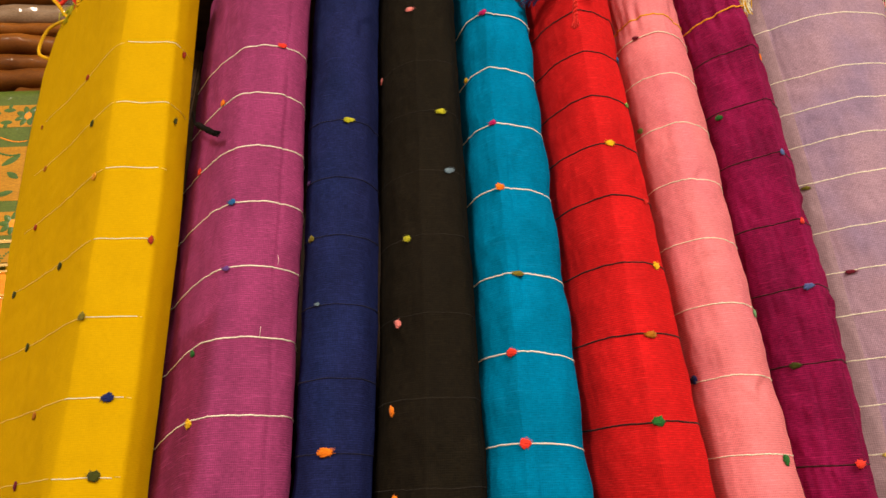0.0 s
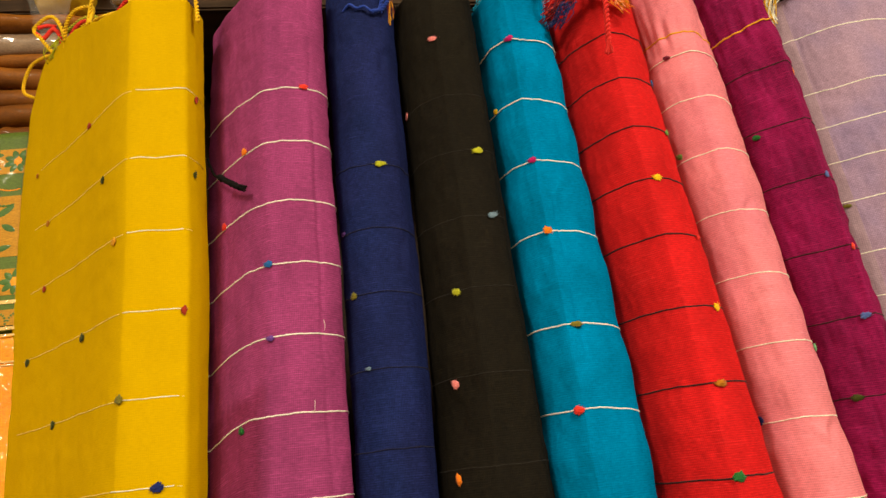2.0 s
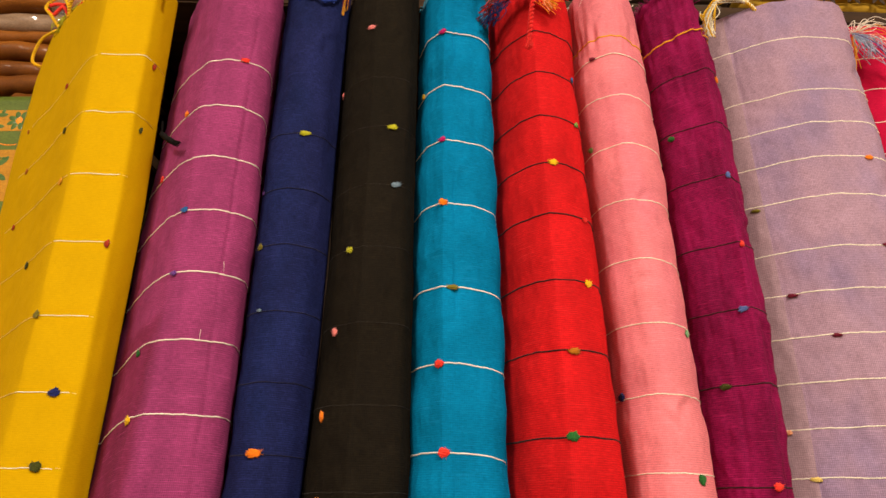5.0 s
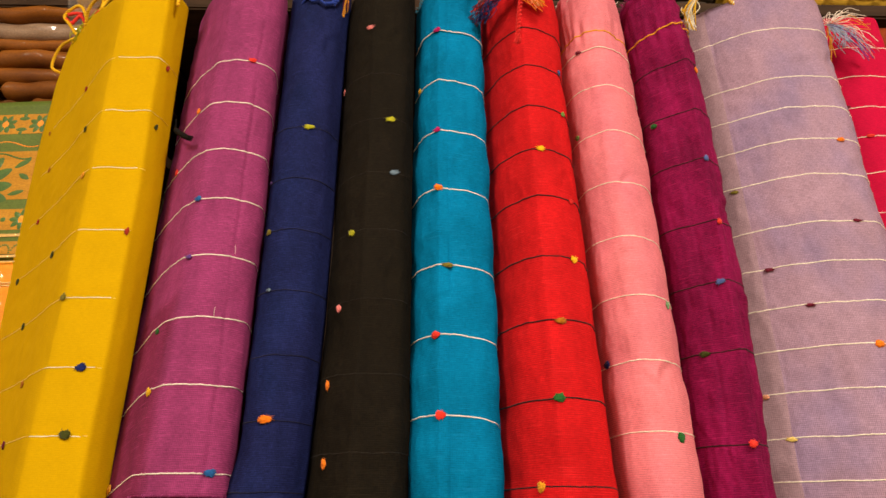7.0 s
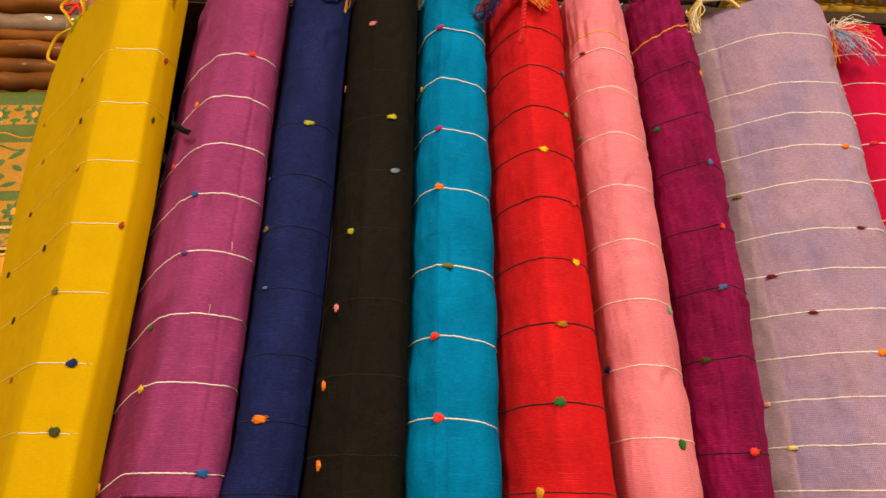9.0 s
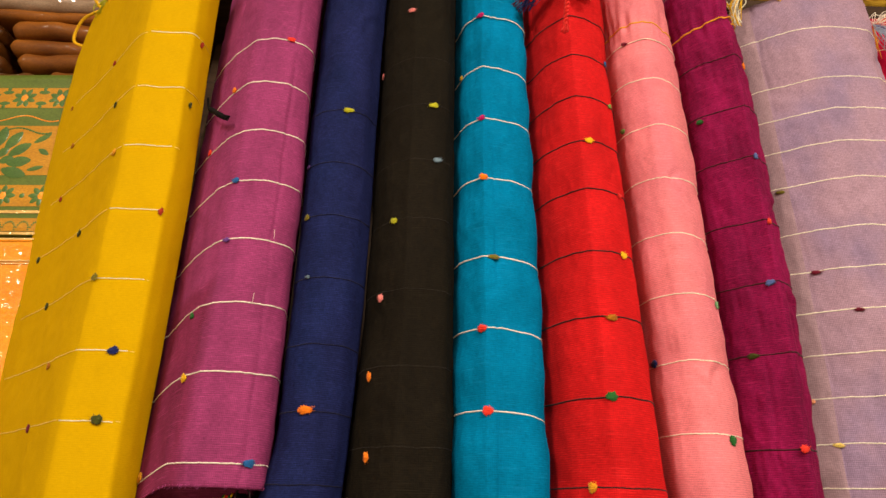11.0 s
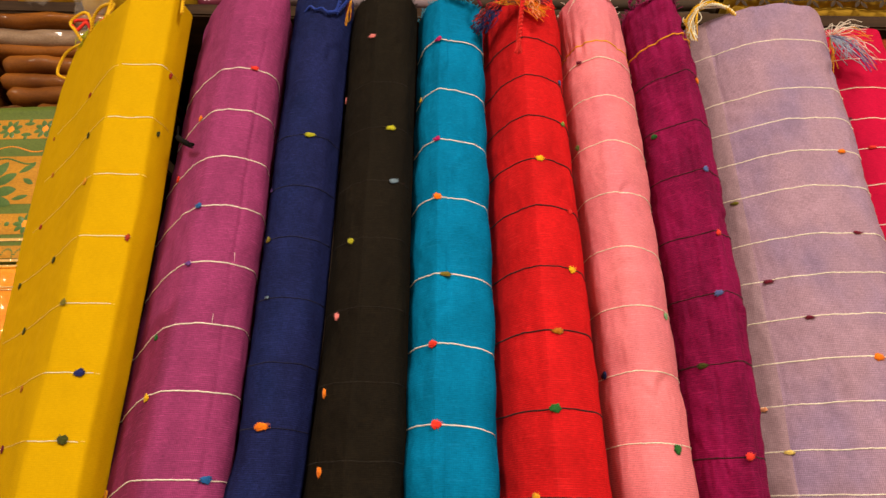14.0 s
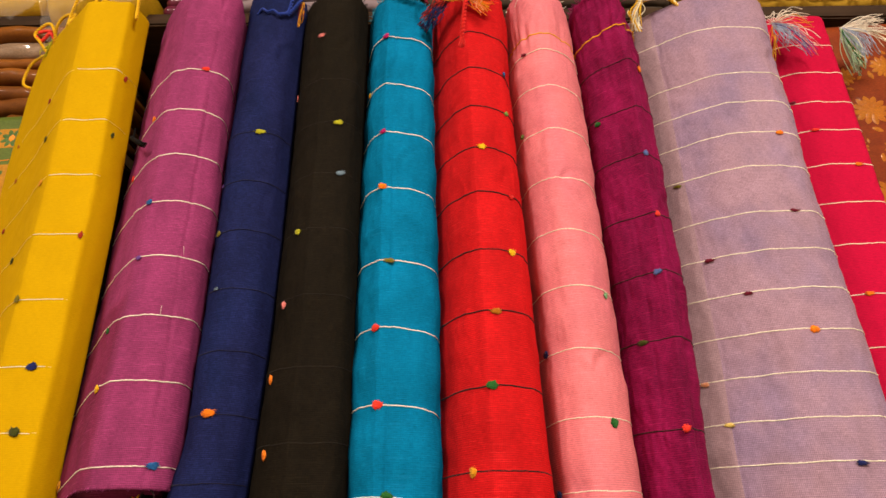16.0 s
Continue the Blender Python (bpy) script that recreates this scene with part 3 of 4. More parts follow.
TUFTS = {
    # x, z, colour, half width in mm, half height in mm, turn
    "yellow": [(-.389, .483, "brick", 4, 3.4, 20), (-.2630, .4765, "brick", 2.4, 4.2, 15), (-.357, .402, "moss", 3.6, 3.8, 0), (-.2612, .391, "moss", 2.2, 3.6, 10),
               (-.459, .4035, "rust", 3, 3.4, 0), (-.4565, .327, "brick", 3.4, 3.2, 0), (-.377, .251, "moss", 4, 4, 0), (-.2640, .2535, "brick", 2.6, 4.2, 0),
               (-.478, .253, "moss", 3.8, 4, 0), (-.314, .18, "olive", 4.6, 3.6, 0), (-.418, .178, "moss", 3.6, 4, 30), (-.280, .107, "navy", 5.4, 4, -8),
               (-.370, .1014, "rust", 3.6, 3.4, 0), (-.282, .043, "moss", 5.6, 4.6, 0), (-.383, .041, "wine", 4, 4, 0), (-.3335, .328, "gold", 4, 3.6, 0), (-.4926, .4777, "rust", 2.4, 3, 0)],
    "purple": [(-.1525, .4705, "scarlet", 5, 2.8, 0), (-.214, .412, "orange", 4.6, 3.4, 25), (-.240, .3445, "scarlet", 4, 3.6, 30), (-.188, .286, "blue", 5, 3, 8),
               (-.186, .218, "violet", 4.4, 2.4, 8), (-.2155, .1455, "green", 4, 3, 20), (-.209, .083, "yellow", 4.6, 3.8, 10), (-.135, .008, "blue", 6, 3.6, 0), (-.249, -.004, "gold", 3.4, 4.6, 30)],
    "blue": [(-.0827, .3885, "lime", 6.4, 2.8, -12), (-.1234, .3217, "violet", 2.6, 2, 0), (-.1157, .2564, "olive", 4, 3.2, 10), (-.1066, .1874, "steel", 3, 1.6, 0), (-.0916, .0561, "orange", 7, 3.8, -4)],
    "black": [(-.0183, .5286, "rose", 5.6, 2.8, 14), (-.0523, .458, "rose", 2.4, 3.6, 30), (.0114, .3886, "lime", 5.8, 3, -6), (.019, .32, "steel", 5.4, 2.8, -18),
              (-.0237, .248, "lime", 5, 3.0, 22), (-.0328, .167, "rose", 4.6, 3.6, 38), (-.0378, .0892, "orange", 3, 4.6, -12), (-.0345, .0167, "orange", 3.4, 4.8, -14)],
    "teal": [(.0615, .5247, "magenta", 5, 3.2, 0), (.0404, .4500, "yellow", 4.2, 2.8, 30), (.0637, .3746, "magenta", 4.6, 3, 0), (.0667, .2985, "orange", 5, 3.6, 0),
             (.0763, .207, "olive", 6, 2.6, 0), (.0662, .1335, "scarlet", 5, 3.6, 0), (.0715, .057, "scarlet", 5, 4.2, 0), (.0826, -.0227, "green", 5.4, 4, 0)],
    "red": [(.2052, .4618, "blue", 3.2, 3.2, 30), (.2048, .3973, "leaf", 4, 2.8, -30), (.1754, .3391, "yellow", 5, 3.2, 0), (.2049, .28, "red", 4.4, 2.6, -24),
            (.2025, .2101, "yellow", 5, 3.6, -14), (.1827, .1427, "rust", 6, 3, 0), (.1766, .0696, "green", 5.6, 4, 0), (.1583, -.0047, "gold", 4.4, 4.4, 0)],
    "pink": [(.2314, .496, "wine", 4.2, 2.4, 16), (.2234, .3813, "leaf", 4.6, 3, 25), (.2955, .1711, "mint", 4, 3.2, -25), (.2311, .1118, "navy", 5, 3.8, 0), (.2868, .0396, "green", 4.8, 4.4, -25), (.2338, -.0211, "navy", 5, 3.6, 0)],
    "maroon": [(.3711, .4755, "orange", 3.6, 4, -20), (.3149, .401, "green", 4.4, 3, 10), (.3576, .3405, "sky", 4.4, 3.4, -30), (.3597, .2625, "scarlet", 4.6, 3, -30),
               (.3516, .1955, "sky", 5, 3, -8), (.3297, .1238, "moss", 5.6, 3, 0), (.3533, .035, "scarlet", 4, 3.6, 0)],
    "lavender": [(.5560, .466, "steel", 4, 3.2, 10), (.5600, .419, "olive", 2.6, 3, 0), (.5171, .3725, "orange", 4.6, 2.6, -8), (.4011, .3225, "olive", 5, 2, 8), (.5113, .2695, "wine", 5, 1.8, 0),
                 (.4181, .2213, "wine", 5.4, 2.2, 0), (.4463, .1765, "wine", 4.6, 2, 6), (.3935, .0875, "peach", 5, 2.2, 6), (.407, .0445, "pale", 5.4, 2, 4), (.499, .1325, "orange", 5, 3.6, 0), (.5091, .003, "navy", 5.4, 2.6, 0)],
    "crimson": [(.5690, .5235, "yellow", 6.5, 5.5, 25), (.5996, .4219, "scarlet", 5, 2.2, 0), (.6392, .3680, "orange", 5, 2.4, 0), (.6041, .1953, "orange", 5, 2.6, 0), (.5818, .4685, "wine", 5, 2.2, 0), (.5829, .0714, "dark", 5, 2.2, 0)],
}
LOOKS = {
    "yellow": "folded bright yellow handloom saree with tufted white stripes",
    "purple": "rolled orchid purple cotton saree with white tufted stripes",
    "blue": "rolled navy blue cotton saree with faint dark stripes",
    "black": "rolled black cotton saree with small coloured tufts",
    "teal": "rolled turquoise cotton saree with white tufted stripes",
    "red": "rolled scarlet cotton saree with dark tufted stripes",
    "pink": "rolled salmon pink cotton saree tied with yellow cord",
    "maroon": "rolled wine maroon cotton saree tied with golden cord",
    "lavender": "wide folded lavender grey cotton saree with cream stripes",
    "crimson": "folded crimson cotton saree with cream stripes beside the lavender one",
}
# how far the two sides stray from their straight line, in mm, at some heights
BOLTS["yellow"]["sway"] = [(.03, 0, -2), (.10, 2, 0), (.22, 3, 2), (.30, 1, 3), (.45, -4, 0), (.56, -3, -1)]
BOLTS["purple"]["sway"] = [(.04, 3, 5.5), (.17, 4, 4.5), (.30, 0, 3.5), (.43, -1, -1), (.56, -3, -2.6)]
BOLTS["blue"]["sway"] = [(-.06, -13, 0), (-.012, -2, 2), (.02, 5, 3.4), (.04, 7, 3.6), (.17, 4.6, 5), (.30, 2, 2.2), (.43, -1.4, -2), (.56, -3.6, -4.4)]
BOLTS["black"]["sway"] = [(.04, 3, 4), (.15, 6, 3.2), (.30, 3, 1.8), (.43, 0, 1), (.56, -4.6, .8)]
BOLTS["teal"]["sway"] = [(.04, 1, 0), (.10, 1, -1), (.15, 1, 1.8), (.30, 0, 0), (.56, 0, 1.4)]
BOLTS["red"]["sway"] = [(.04, 0, 1.4), (.30, 0, .8), (.45, 0, 1.4), (.56, 0, 6.5)]
BOLTS["pink"]["sway"] = [(.04, 0, -5), (.17, 0, -3.4), (.30, 0, -2.6), (.45, 0, 1), (.56, 3, -1)]
BOLTS["maroon"]["sway"] = [(.02, -3, -9), (.10, -2, -3.4), (.17, 0, -.8), (.45, 0, 1.4), (.56, 0, -7)]
BOLTS["lavender"]["sway"] = [(.02, -7, -3), (.10, -2.4, -3), (.28, 0, -7), (.43, 0, -2.6), (.56, -2, 3)]
BOLTS["purple"]["creases"] = [(-.1445, .0016, .0016)]
BOLTS["yellow"]["creases"] = [(-.3165, .0006, .0012)]
BOLTS["teal"]["creases"] = [(.0765, .0012, .0014)]
BOLTS["black"]["creases"] = [(-.0125, -.0006, .002)]
BOLTS["lavender"]["creases"] = [(.412, .0007, .0015), (.55, .001, .002)]
BOLTS["maroon"]["creases"] = [(.362, -.0012, .0025), (.335, .0008, .002)]
# short slack wrinkles: x, height, half length, half width, turn, depth
BOLTS["pink"]["dents"] = [(.262, .312, .016, .0035, 55, .0014), (.270, .292, .012, .003, -50, .0012), (.255, .225, .018, .004, 12, .001), (.275, .105, .016, .004, 40, .0014), (.262, .09, .012, .003, -45, .0013), (.245, .565, .016, .004, 60, .0016), (.268, .555, .014, .004, 110, .0016), (.262, .43, .016, .004, 20, .0008)]
BOLTS["maroon"]["dents"] = [(.345, .555, .018, .004, 70, .0018), (.367, .535, .05, .0035, 86, .0034), (.372, .475, .03, .004, 84, .0024), (.362, .50, .02, .004, 80, .0014), (.335, .43, .018, .004, 30, .001), (.372, .29, .012, .004, 40, .0016), (.372, .18, .014, .004, -50, .0016), (.366, .12, .014, .004, 60, .0016), (.340, .23, .02, .005, 15, .001), (.335, .08, .02, .004, 70, .0012)]
BOLTS["teal"]["dents"] = [(.070, .475, .02, .004, 70, .0012), (.095, .40, .018, .004, 100, .0012), (.085, .34, .02, .004, 60, .001), (.055, .24, .018, .004, 25, .001), (.060, .17, .016, .004, 40, .001), (.10, .25, .016, .004, -60, .001)]
BOLTS["lavender"]["dents"] = [(.50, .49, .03, .006, 20, .001), (.47, .40, .03, .007, 75, .0012), (.52, .33, .03, .006, 60, .0012), (.45, .24, .03, .008, 80, .0012), (.49, .14, .04, .008, 75, .0012), (.53, .20, .025, .006, 100, .001), (.54, .50, .02, .005, 55, .0014)]
BOLTS["blue"]["dents"] = [(-.075, .52, .02, .004, 75, .0014), (-.095, .54, .018, .004, 100, .0012), (-.10, .44, .02, .005, 60, .001), (-.075, .30, .02, .005, 80, .001)]
BOLTS["red"]["dents"] = [(.145, .41, .02, .005, 30, .0008), (.195, .31, .018, .004, 60, .0009), (.15, .18, .02, .005, 70, .0008)]
BOLTS["black"]["dents"] = [(.005, .51, .02, .005, 70, .0012), (-.02, .36, .02, .005, 80, .001), (.01, .2, .02, .005, 75, .001)]
BOLTS["pink"]["ties"] = [(.525, .035, .011), (.622, .11, .026)]
BOLTS["maroon"]["ties"] = [(.535, .035, .010), (.618, .14, .024)]
BOLTS["red"]["ties"] = [(.604, .06, .03)]

BOLTS["yellow"]["climb"] = (.054, -.325, -.493)
BOLTS["teal"]["puff"] = .0024
# the stripes of the turquoise cloth sag towards one side: from x on, by the square of the way
BOLTS["teal"]["sag"] = (.078, 2.3)
BOLTS["pink"]["puff"] = .0012
BOLTS["red"]["puff"] = .0008
BOLTS["maroon"]["soft"] = 1.7
BOLTS["lavender"]["soft"] = 1.3
BOLTS["yellow"]["soft"] = .6
for number, (key, bolt) in enumerate(BOLTS.items()):
    bolt["seed"], bolt["heights"] = number * 3.7, STYLE[key][2]

made = {}
for number, (key, bolt) in enumerate(BOLTS.items()):
    fx = sum(p[0] for p in bolt["front"]) / len(bolt["front"])
    fy = bolt["front"][0][1]
    roll = thing("saree_bolt", fx, fy, bolt["low"], LOOKS[key], "saree bolt", "row of saree bolts")
    made[key] = roll
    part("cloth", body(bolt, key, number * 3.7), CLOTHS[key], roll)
    yarn, radius, heights = STYLE[key]
    for k, z in enumerate(heights):
        if key == "yellow":
            part("stripe", stripe(bolt, z, radius, k + number, -.318, -.2650), YARN["cream"], roll)
            part("stripe", stripe(bolt, z, .00032, k + number + 50, -.488, -.319), YARN["pale"], roll, "faint pale yellow stripe on the folded side")
            part("stripe", stripe(bolt, z, .00030, k + number + 80, -.2648, -.2598), YARN["pale"], roll, "faint pale yellow stripe on the turned edge")
        else:
            part("stripe", stripe(bolt, z, radius, k + number), YARN[yarn], roll)
    for k, (x, z, colour, a, b, turn) in enumerate(TUFTS[key]):
        part("tuft", tuft(bolt, x, z, a / 1000, b / 1000, turn, number * 11 + k * 1.3), YARN[colour], roll, colour.replace("lime", "yellow green").replace("dark", "black") + " cotton tuft")

GREY_EDGE = cloth("greyed_lavender_cotton", (.445, .303, .350), dark=.82, cord=.86, warp_depth=.82, rib=.86, patch=.86, gloss=.06)
part("selvedge", strip(BOLTS["lavender"], .3845, .4115, .00025, 2.0), GREY_EDGE, made["lavender"], "greyish selvedge down the folded side")

# ties, fringes and cords of the bolts
rng = random.Random(4)


def tie(key, z, slant, radius, colour):
    bolt = BOLTS[key]
    bm = stripe(bolt, z, radius, 7.7, slant=slant)
    part("tie_cord", bm, YARN[colour], made[key], "thin golden cord tied round the top")


tie("pink", .5225, .0, .0009, "gold")
tie("maroon", .5285, .16, .0009, "gold")


def frayed(key, colour, count, length, rad=.0004):
    """Short fringe along the top rim."""
    bolt = BOLTS[key]
    pts, nor = front_line(bolt, bolt["top"], 160, 0)
    bm = bmesh.new()
    for k in range(count):
        i = rng.randrange(6, 154)
        a = Vector((pts[i, 0], pts[i, 1], bolt["top"] - .001))
        out = Vector((nor[i, 0], nor[i, 1], 0))
        tip = a + out * rng.uniform(-.004, .004) + Vector((rng.uniform(-.006, .006), 0, rng.uniform(.3, 1) * length))
        tube(bm, smooth_line([a, a.lerp(tip, .5) + Vector((rng.uniform(-.002, .002), 0, 0)), tip], 3), rad, 4)
    part("fringe", bm, YARN[colour], made[key], "short frayed fringe along the top edge")


YARN["cyan"] = thread("turquoise_yarn", (.01, .30, .48))
YARN["plum"] = thread("plum_yarn", (.25, .01, .09))
YARN["orchid"] = thread("orchid_yarn", (.40, .06, .24))
YARN["ash"] = thread("ash_yarn", (.045, .028, .032), sheen=0.0)
YARN["ink"] = thread("ink_blue_yarn", (.02, .05, .30))
frayed("teal", "cyan", 90, .007)
frayed("maroon", "plum", 90, .008)
frayed("black", "soot", 60, .005)
frayed("pink", "white", 30, .004)

# yellow bolt: twisted edge cords with red threads between them
for way, thick in (
        ([(-.523, .778, .604), (-.535, .775, .611), (-.536, .775, .630), (-.528, .772, .648), (-.514, .768, .655), (-.496, .758, .652)], .0022),
        ([(-.462, .728, .638), (-.468, .733, .662), (-.481, .735, .688), (-.495, .738, .693), (-.511, .742, .680), (-.500, .742, .664), (-.486, .744, .645)], .0024),
        ([(-.405, .672, .628), (-.416, .695, .668), (-.439, .703, .673), (-.454, .712, .662), (-.462, .725, .646)], .0024),
        ([(-.412, .680, .630), (-.410, .682, .672), (-.403, .68, .690), (-.388, .675, .706), (-.366, .66, .690), (-.345, .64, .620)], .0022),
        ([(-.330, .615, .594), (-.308, .612, .614), (-.290, .61, .623), (-.273, .61, .622), (-.265, .608, .606), (-.2585, .602, .563)], .0022),
        ([(-.350, .63, .604), (-.362, .65, .622), (-.385, .675, .640), (-.41, .70, .656), (-.44, .72, .662)], .0018),
):
    part("edge_cord", rope(bmesh.new(), way, thick * .95), YARN["yellow"], made["yellow"], "twisted yellow edge cord with loops")
for way, thick in (
        ([(-.508, .742, .674), (-.500, .745, .668), (-.488, .742, .678), (-.480, .742, .672), (-.472, .742, .650)], .0026),
        ([(-.506, .742, .682), (-.496, .744, .686), (-.484, .742, .682)], .0024),
        ([(-.458, .730, .655), (-.450, .725, .664), (-.438, .72, .669), (-.424, .715, .660), (-.415, .70, .640)], .0026),
        ([(-.385, .68, .632), (-.372, .672, .644), (-.358, .664, .652), (-.344, .654, .640), (-.335, .64, .600)], .0024),
):
    part("edge_cord", rope(bmesh.new(), way, thick * .95), YARN["scarlet"], made["yellow"], "twisted red edge cord")
for way, thick in (
        ([(-.496, .748, .652), (-.482, .745, .662), (-.466, .738, .672), (-.446, .728, .678), (-.426, .718, .674), (-.41, .705, .655), (-.40, .70, .63)], .0022),
):
    part("edge_cord", rope(bmesh.new(), way, thick * .95), YARN["lime"], made["yellow"], "twisted yellow green edge cord")
bm = bmesh.new()
strands(bm, (-.478, .742, .660), [(-.498, .752, .640), (-.490, .750, .640), (-.470, .742, .642)], 12, .0006, rng)
part("tassel", bm, YARN["lime"], made["yellow"], "loose yellow green threads")

# blue bolt: satin ribbon knotted below the rim, and a hanging cord
bm = bmesh.new()
line = smooth_line([(-.112, .632, .584), (-.104, .626, .588), (-.096, .624, .581), (-.088, .624, .583), (-.080, .626, .577), (-.073, .630, .582)], 6)
tube(bm, line, .0016, 6, .4, 2.0)
rope(bm, [(-.080, .626, .577), (-.071, .632, .585), (-.067, .635, .612), (-.063, .64, .634), (-.058, .65, .650)], .0024)
rope(bm, [(-.071, .632, .580), (-.060, .635, .600), (-.058, .645, .622), (-.070, .655, .640), (-.095, .66, .636)], .0022)
part("ribbon", bm, YARN["ink"], made["blue"], "blue cord knotted at the top")

# black bolt: gold and red tassel in the gap beside it
bm = bmesh.new()
strands(bm, (-.060, .655, .622), [(-.062, .650, .575), (-.058, .652, .585)], 7, .0004, rng, .002, .003)
part("tassel", bm, YARN["gold"], made["black"], "golden tassel threads")
bm = bmesh.new()
strands(bm, (-.061, .655, .622), [(-.064, .650, .580), (-.057, .652, .59)], 7, .0004, rng, .002, .003)
part("tassel", bm, YARN["wine"], made["black"], "dark red tassel threads")

# turquoise bolt: knot of loose fringe
bm = bmesh.new()
for k in range(5):
    x = .074 + .006 * k
    rope(bm, [(x, .62, .593), (x + rng.uniform(-.006, .006), .617, .600 + rng.uniform(0, .008)), (x + rng.uniform(-.01, .01), .62, .603), (x + .004, .625, .594)], .0016)
part("fringe", bm, YARN["cyan"], made["teal"], "turquoise knotted fringe")

# red bolt: tangled fringe lying across the top, one twisted cord hanging down the face
def tangle(bm, a, b, count, radius, spread, curl):
    """Crimped loose threads that wander from about a to about b."""
    for k in range(count):
        p = Vector(a) + Vector([rng.uniform(-spread, spread) * f for f in (1.6, .35, .9)])
        q = Vector(b) + Vector([rng.uniform(-spread, spread) * f for f in (1.6, .35, .9)])
        row = []
        for i in range(9):
            t = i / 8
            w = Vector((k * 3.1, t * 3.2, rng.random() * .5))
            row.append(p.lerp(q, t) + Vector((noise.noise(w), -.25 + .35 * noise.noise(w + Vector((7, 0, 0))), noise.noise(w + Vector((0, 0, 5))))) * curl * math.sin(math.pi * min(1, t * 1.3)) ** .5)
        tube(bm, smooth_line(row, 2), radius, 4, .3, k * 1.7)
    return bm


for colour, label, runs in (
        ("wine", "dark plum fringe threads", [((.150, .606, .572), (.112, .628, .560), 16), ((.135, .612, .566), (.100, .640, .548), 12), ((.165, .602, .572), (.186, .602, .556), 8)]),
        ("navy", "navy blue fringe threads", [((.132, .614, .560), (.112, .626, .538), 16), ((.150, .606, .566), (.182, .604, .550), 5)]),
        ("scarlet", "scarlet fringe threads", [((.150, .604, .574), (.108, .630, .556), 12), ((.158, .601, .572), (.196, .606, .554), 16), ((.176, .602, .566), (.150, .606, .586), 8)]),
        ("orange", "orange fringe threads", [((.152, .602, .570), (.192, .604, .552), 14), ((.160, .601, .566), (.186, .600, .534), 7)]),
        ("gold", "golden fringe threads", [((.136, .610, .570), (.150, .604, .562), 7), ((.164, .601, .566), (.190, .603, .540), 6)]),
        ("peach", "peach fringe threads", [((.164, .601, .566), (.184, .601, .538), 5)])):
    bm = bmesh.new()
    for p, q, count in runs:
        tangle(bm, p, q, count, .00048, .0055, .011)
    part("fringe", bm, YARN[colour], made["red"], label + " over the top")
bm = bmesh.new()
rope(bm, [(.172, .612, .606), (.169, .602, .590), (.164, .595, .556), (.160, .592, .522), (.157, .594, .492)], .0026)
strands(bm, (.157, .594, .493), [(.154, .596, .480), (.159, .596, .481)], 14, .0006, rng, .002, .002)
part("fringe", bm, YARN["red"], made["red"], "twisted red cord hanging down the face")
for k, (x, colour) in enumerate(((.112, "wine"), (.140, "scarlet"), (.188, "scarlet"), (.198, "wine"))):
    bm = rope(bmesh.new(), [(x + .004, .628, .604), (x, .618, .597), (x - .003, .612, .582), (x + .002 * (-1) ** k, .612, .566)], .0020)
    part("fringe", bm, YARN[colour], made["red"], "short twisted cord of the fringe")

# pink bolt: white cord over its gathered top
bm = bmesh.new()
rope(bm, [(.221, .668, .570), (.226, .656, .588), (.235, .646, .602), (.248, .640, .6115), (.262, .639, .6130), (.276, .642, .6125), (.285, .648, .604)], .0015)
tangle(bm, (.262, .640, .612), (.284, .642, .606), 14, .0005, .004, .008)
part("cord", bm, YARN["white"], made["pink"], "white cord over the gathered top")

# wine bolt: twisted fringe along the top edge
for k in range(6):
    x = .303 + .011 * k
    bm = rope(bmesh.new(), [(x, .655, .600 + .002 * (k % 2)), (x + .008, .648, .609 + .002 * (k % 3)), (x + .018, .648, .611), (x + .030, .652, .604 + .003 * (k % 2))], .0021)
    part("fringe", bm, YARN["plum"], made["maroon"], "twisted wine red fringe")

# lavender bolt: cream and yellow cord at its corner
for colour, dz in (("cream", 0.0), ("yellow", .003)):
    bm = bmesh.new()
    rope(bm, [(.380, .69, .560), (.381, .680, .582 + dz), (.391, .672, .600 + dz), (.410, .668, .604 + dz), (.428, .668, .598), (.440, .672, .588)], .0022)
    strands(bm, (.392, .672, .600), [(.380, .682, .566), (.386, .680, .572), (.420, .668, .612), (.436, .668, .604)], 7, .0007, rng)
    tangle(bm, (.382, .684, .596), (.386, .682, .560), 7, .0006, .004, .008)
    part("cord", bm, YARN[colour], made["lavender"], "cream and yellow cord at the corner")

# crimson bolt: loose tassel of mixed threads across the top corner
for colour, ends, count in (("white", [(.575, .712, .590), (.600, .708, .590), (.612, .706, .586), (.617, .706, .545)], 26), ("powder", [(.586, .708, .545), (.594, .708, .552), (.605, .706, .530), (.578, .71, .552)], 34),
                            ("gold", [(.566, .715, .530), (.570, .712, .526), (.617, .706, .575)], 12), ("violet", [(.605, .706, .524), (.612, .706, .530)], 5), ("rose", [(.622, .708, .528), (.60, .708, .565)], 8)):
    bm = bmesh.new()
    strands(bm, (.574, .712, .583), ends, count, .0005, rng, .008, .012)
    part("tassel", bm, YARN[colour], made["crimson"], colour + " tassel threads at the top corner")

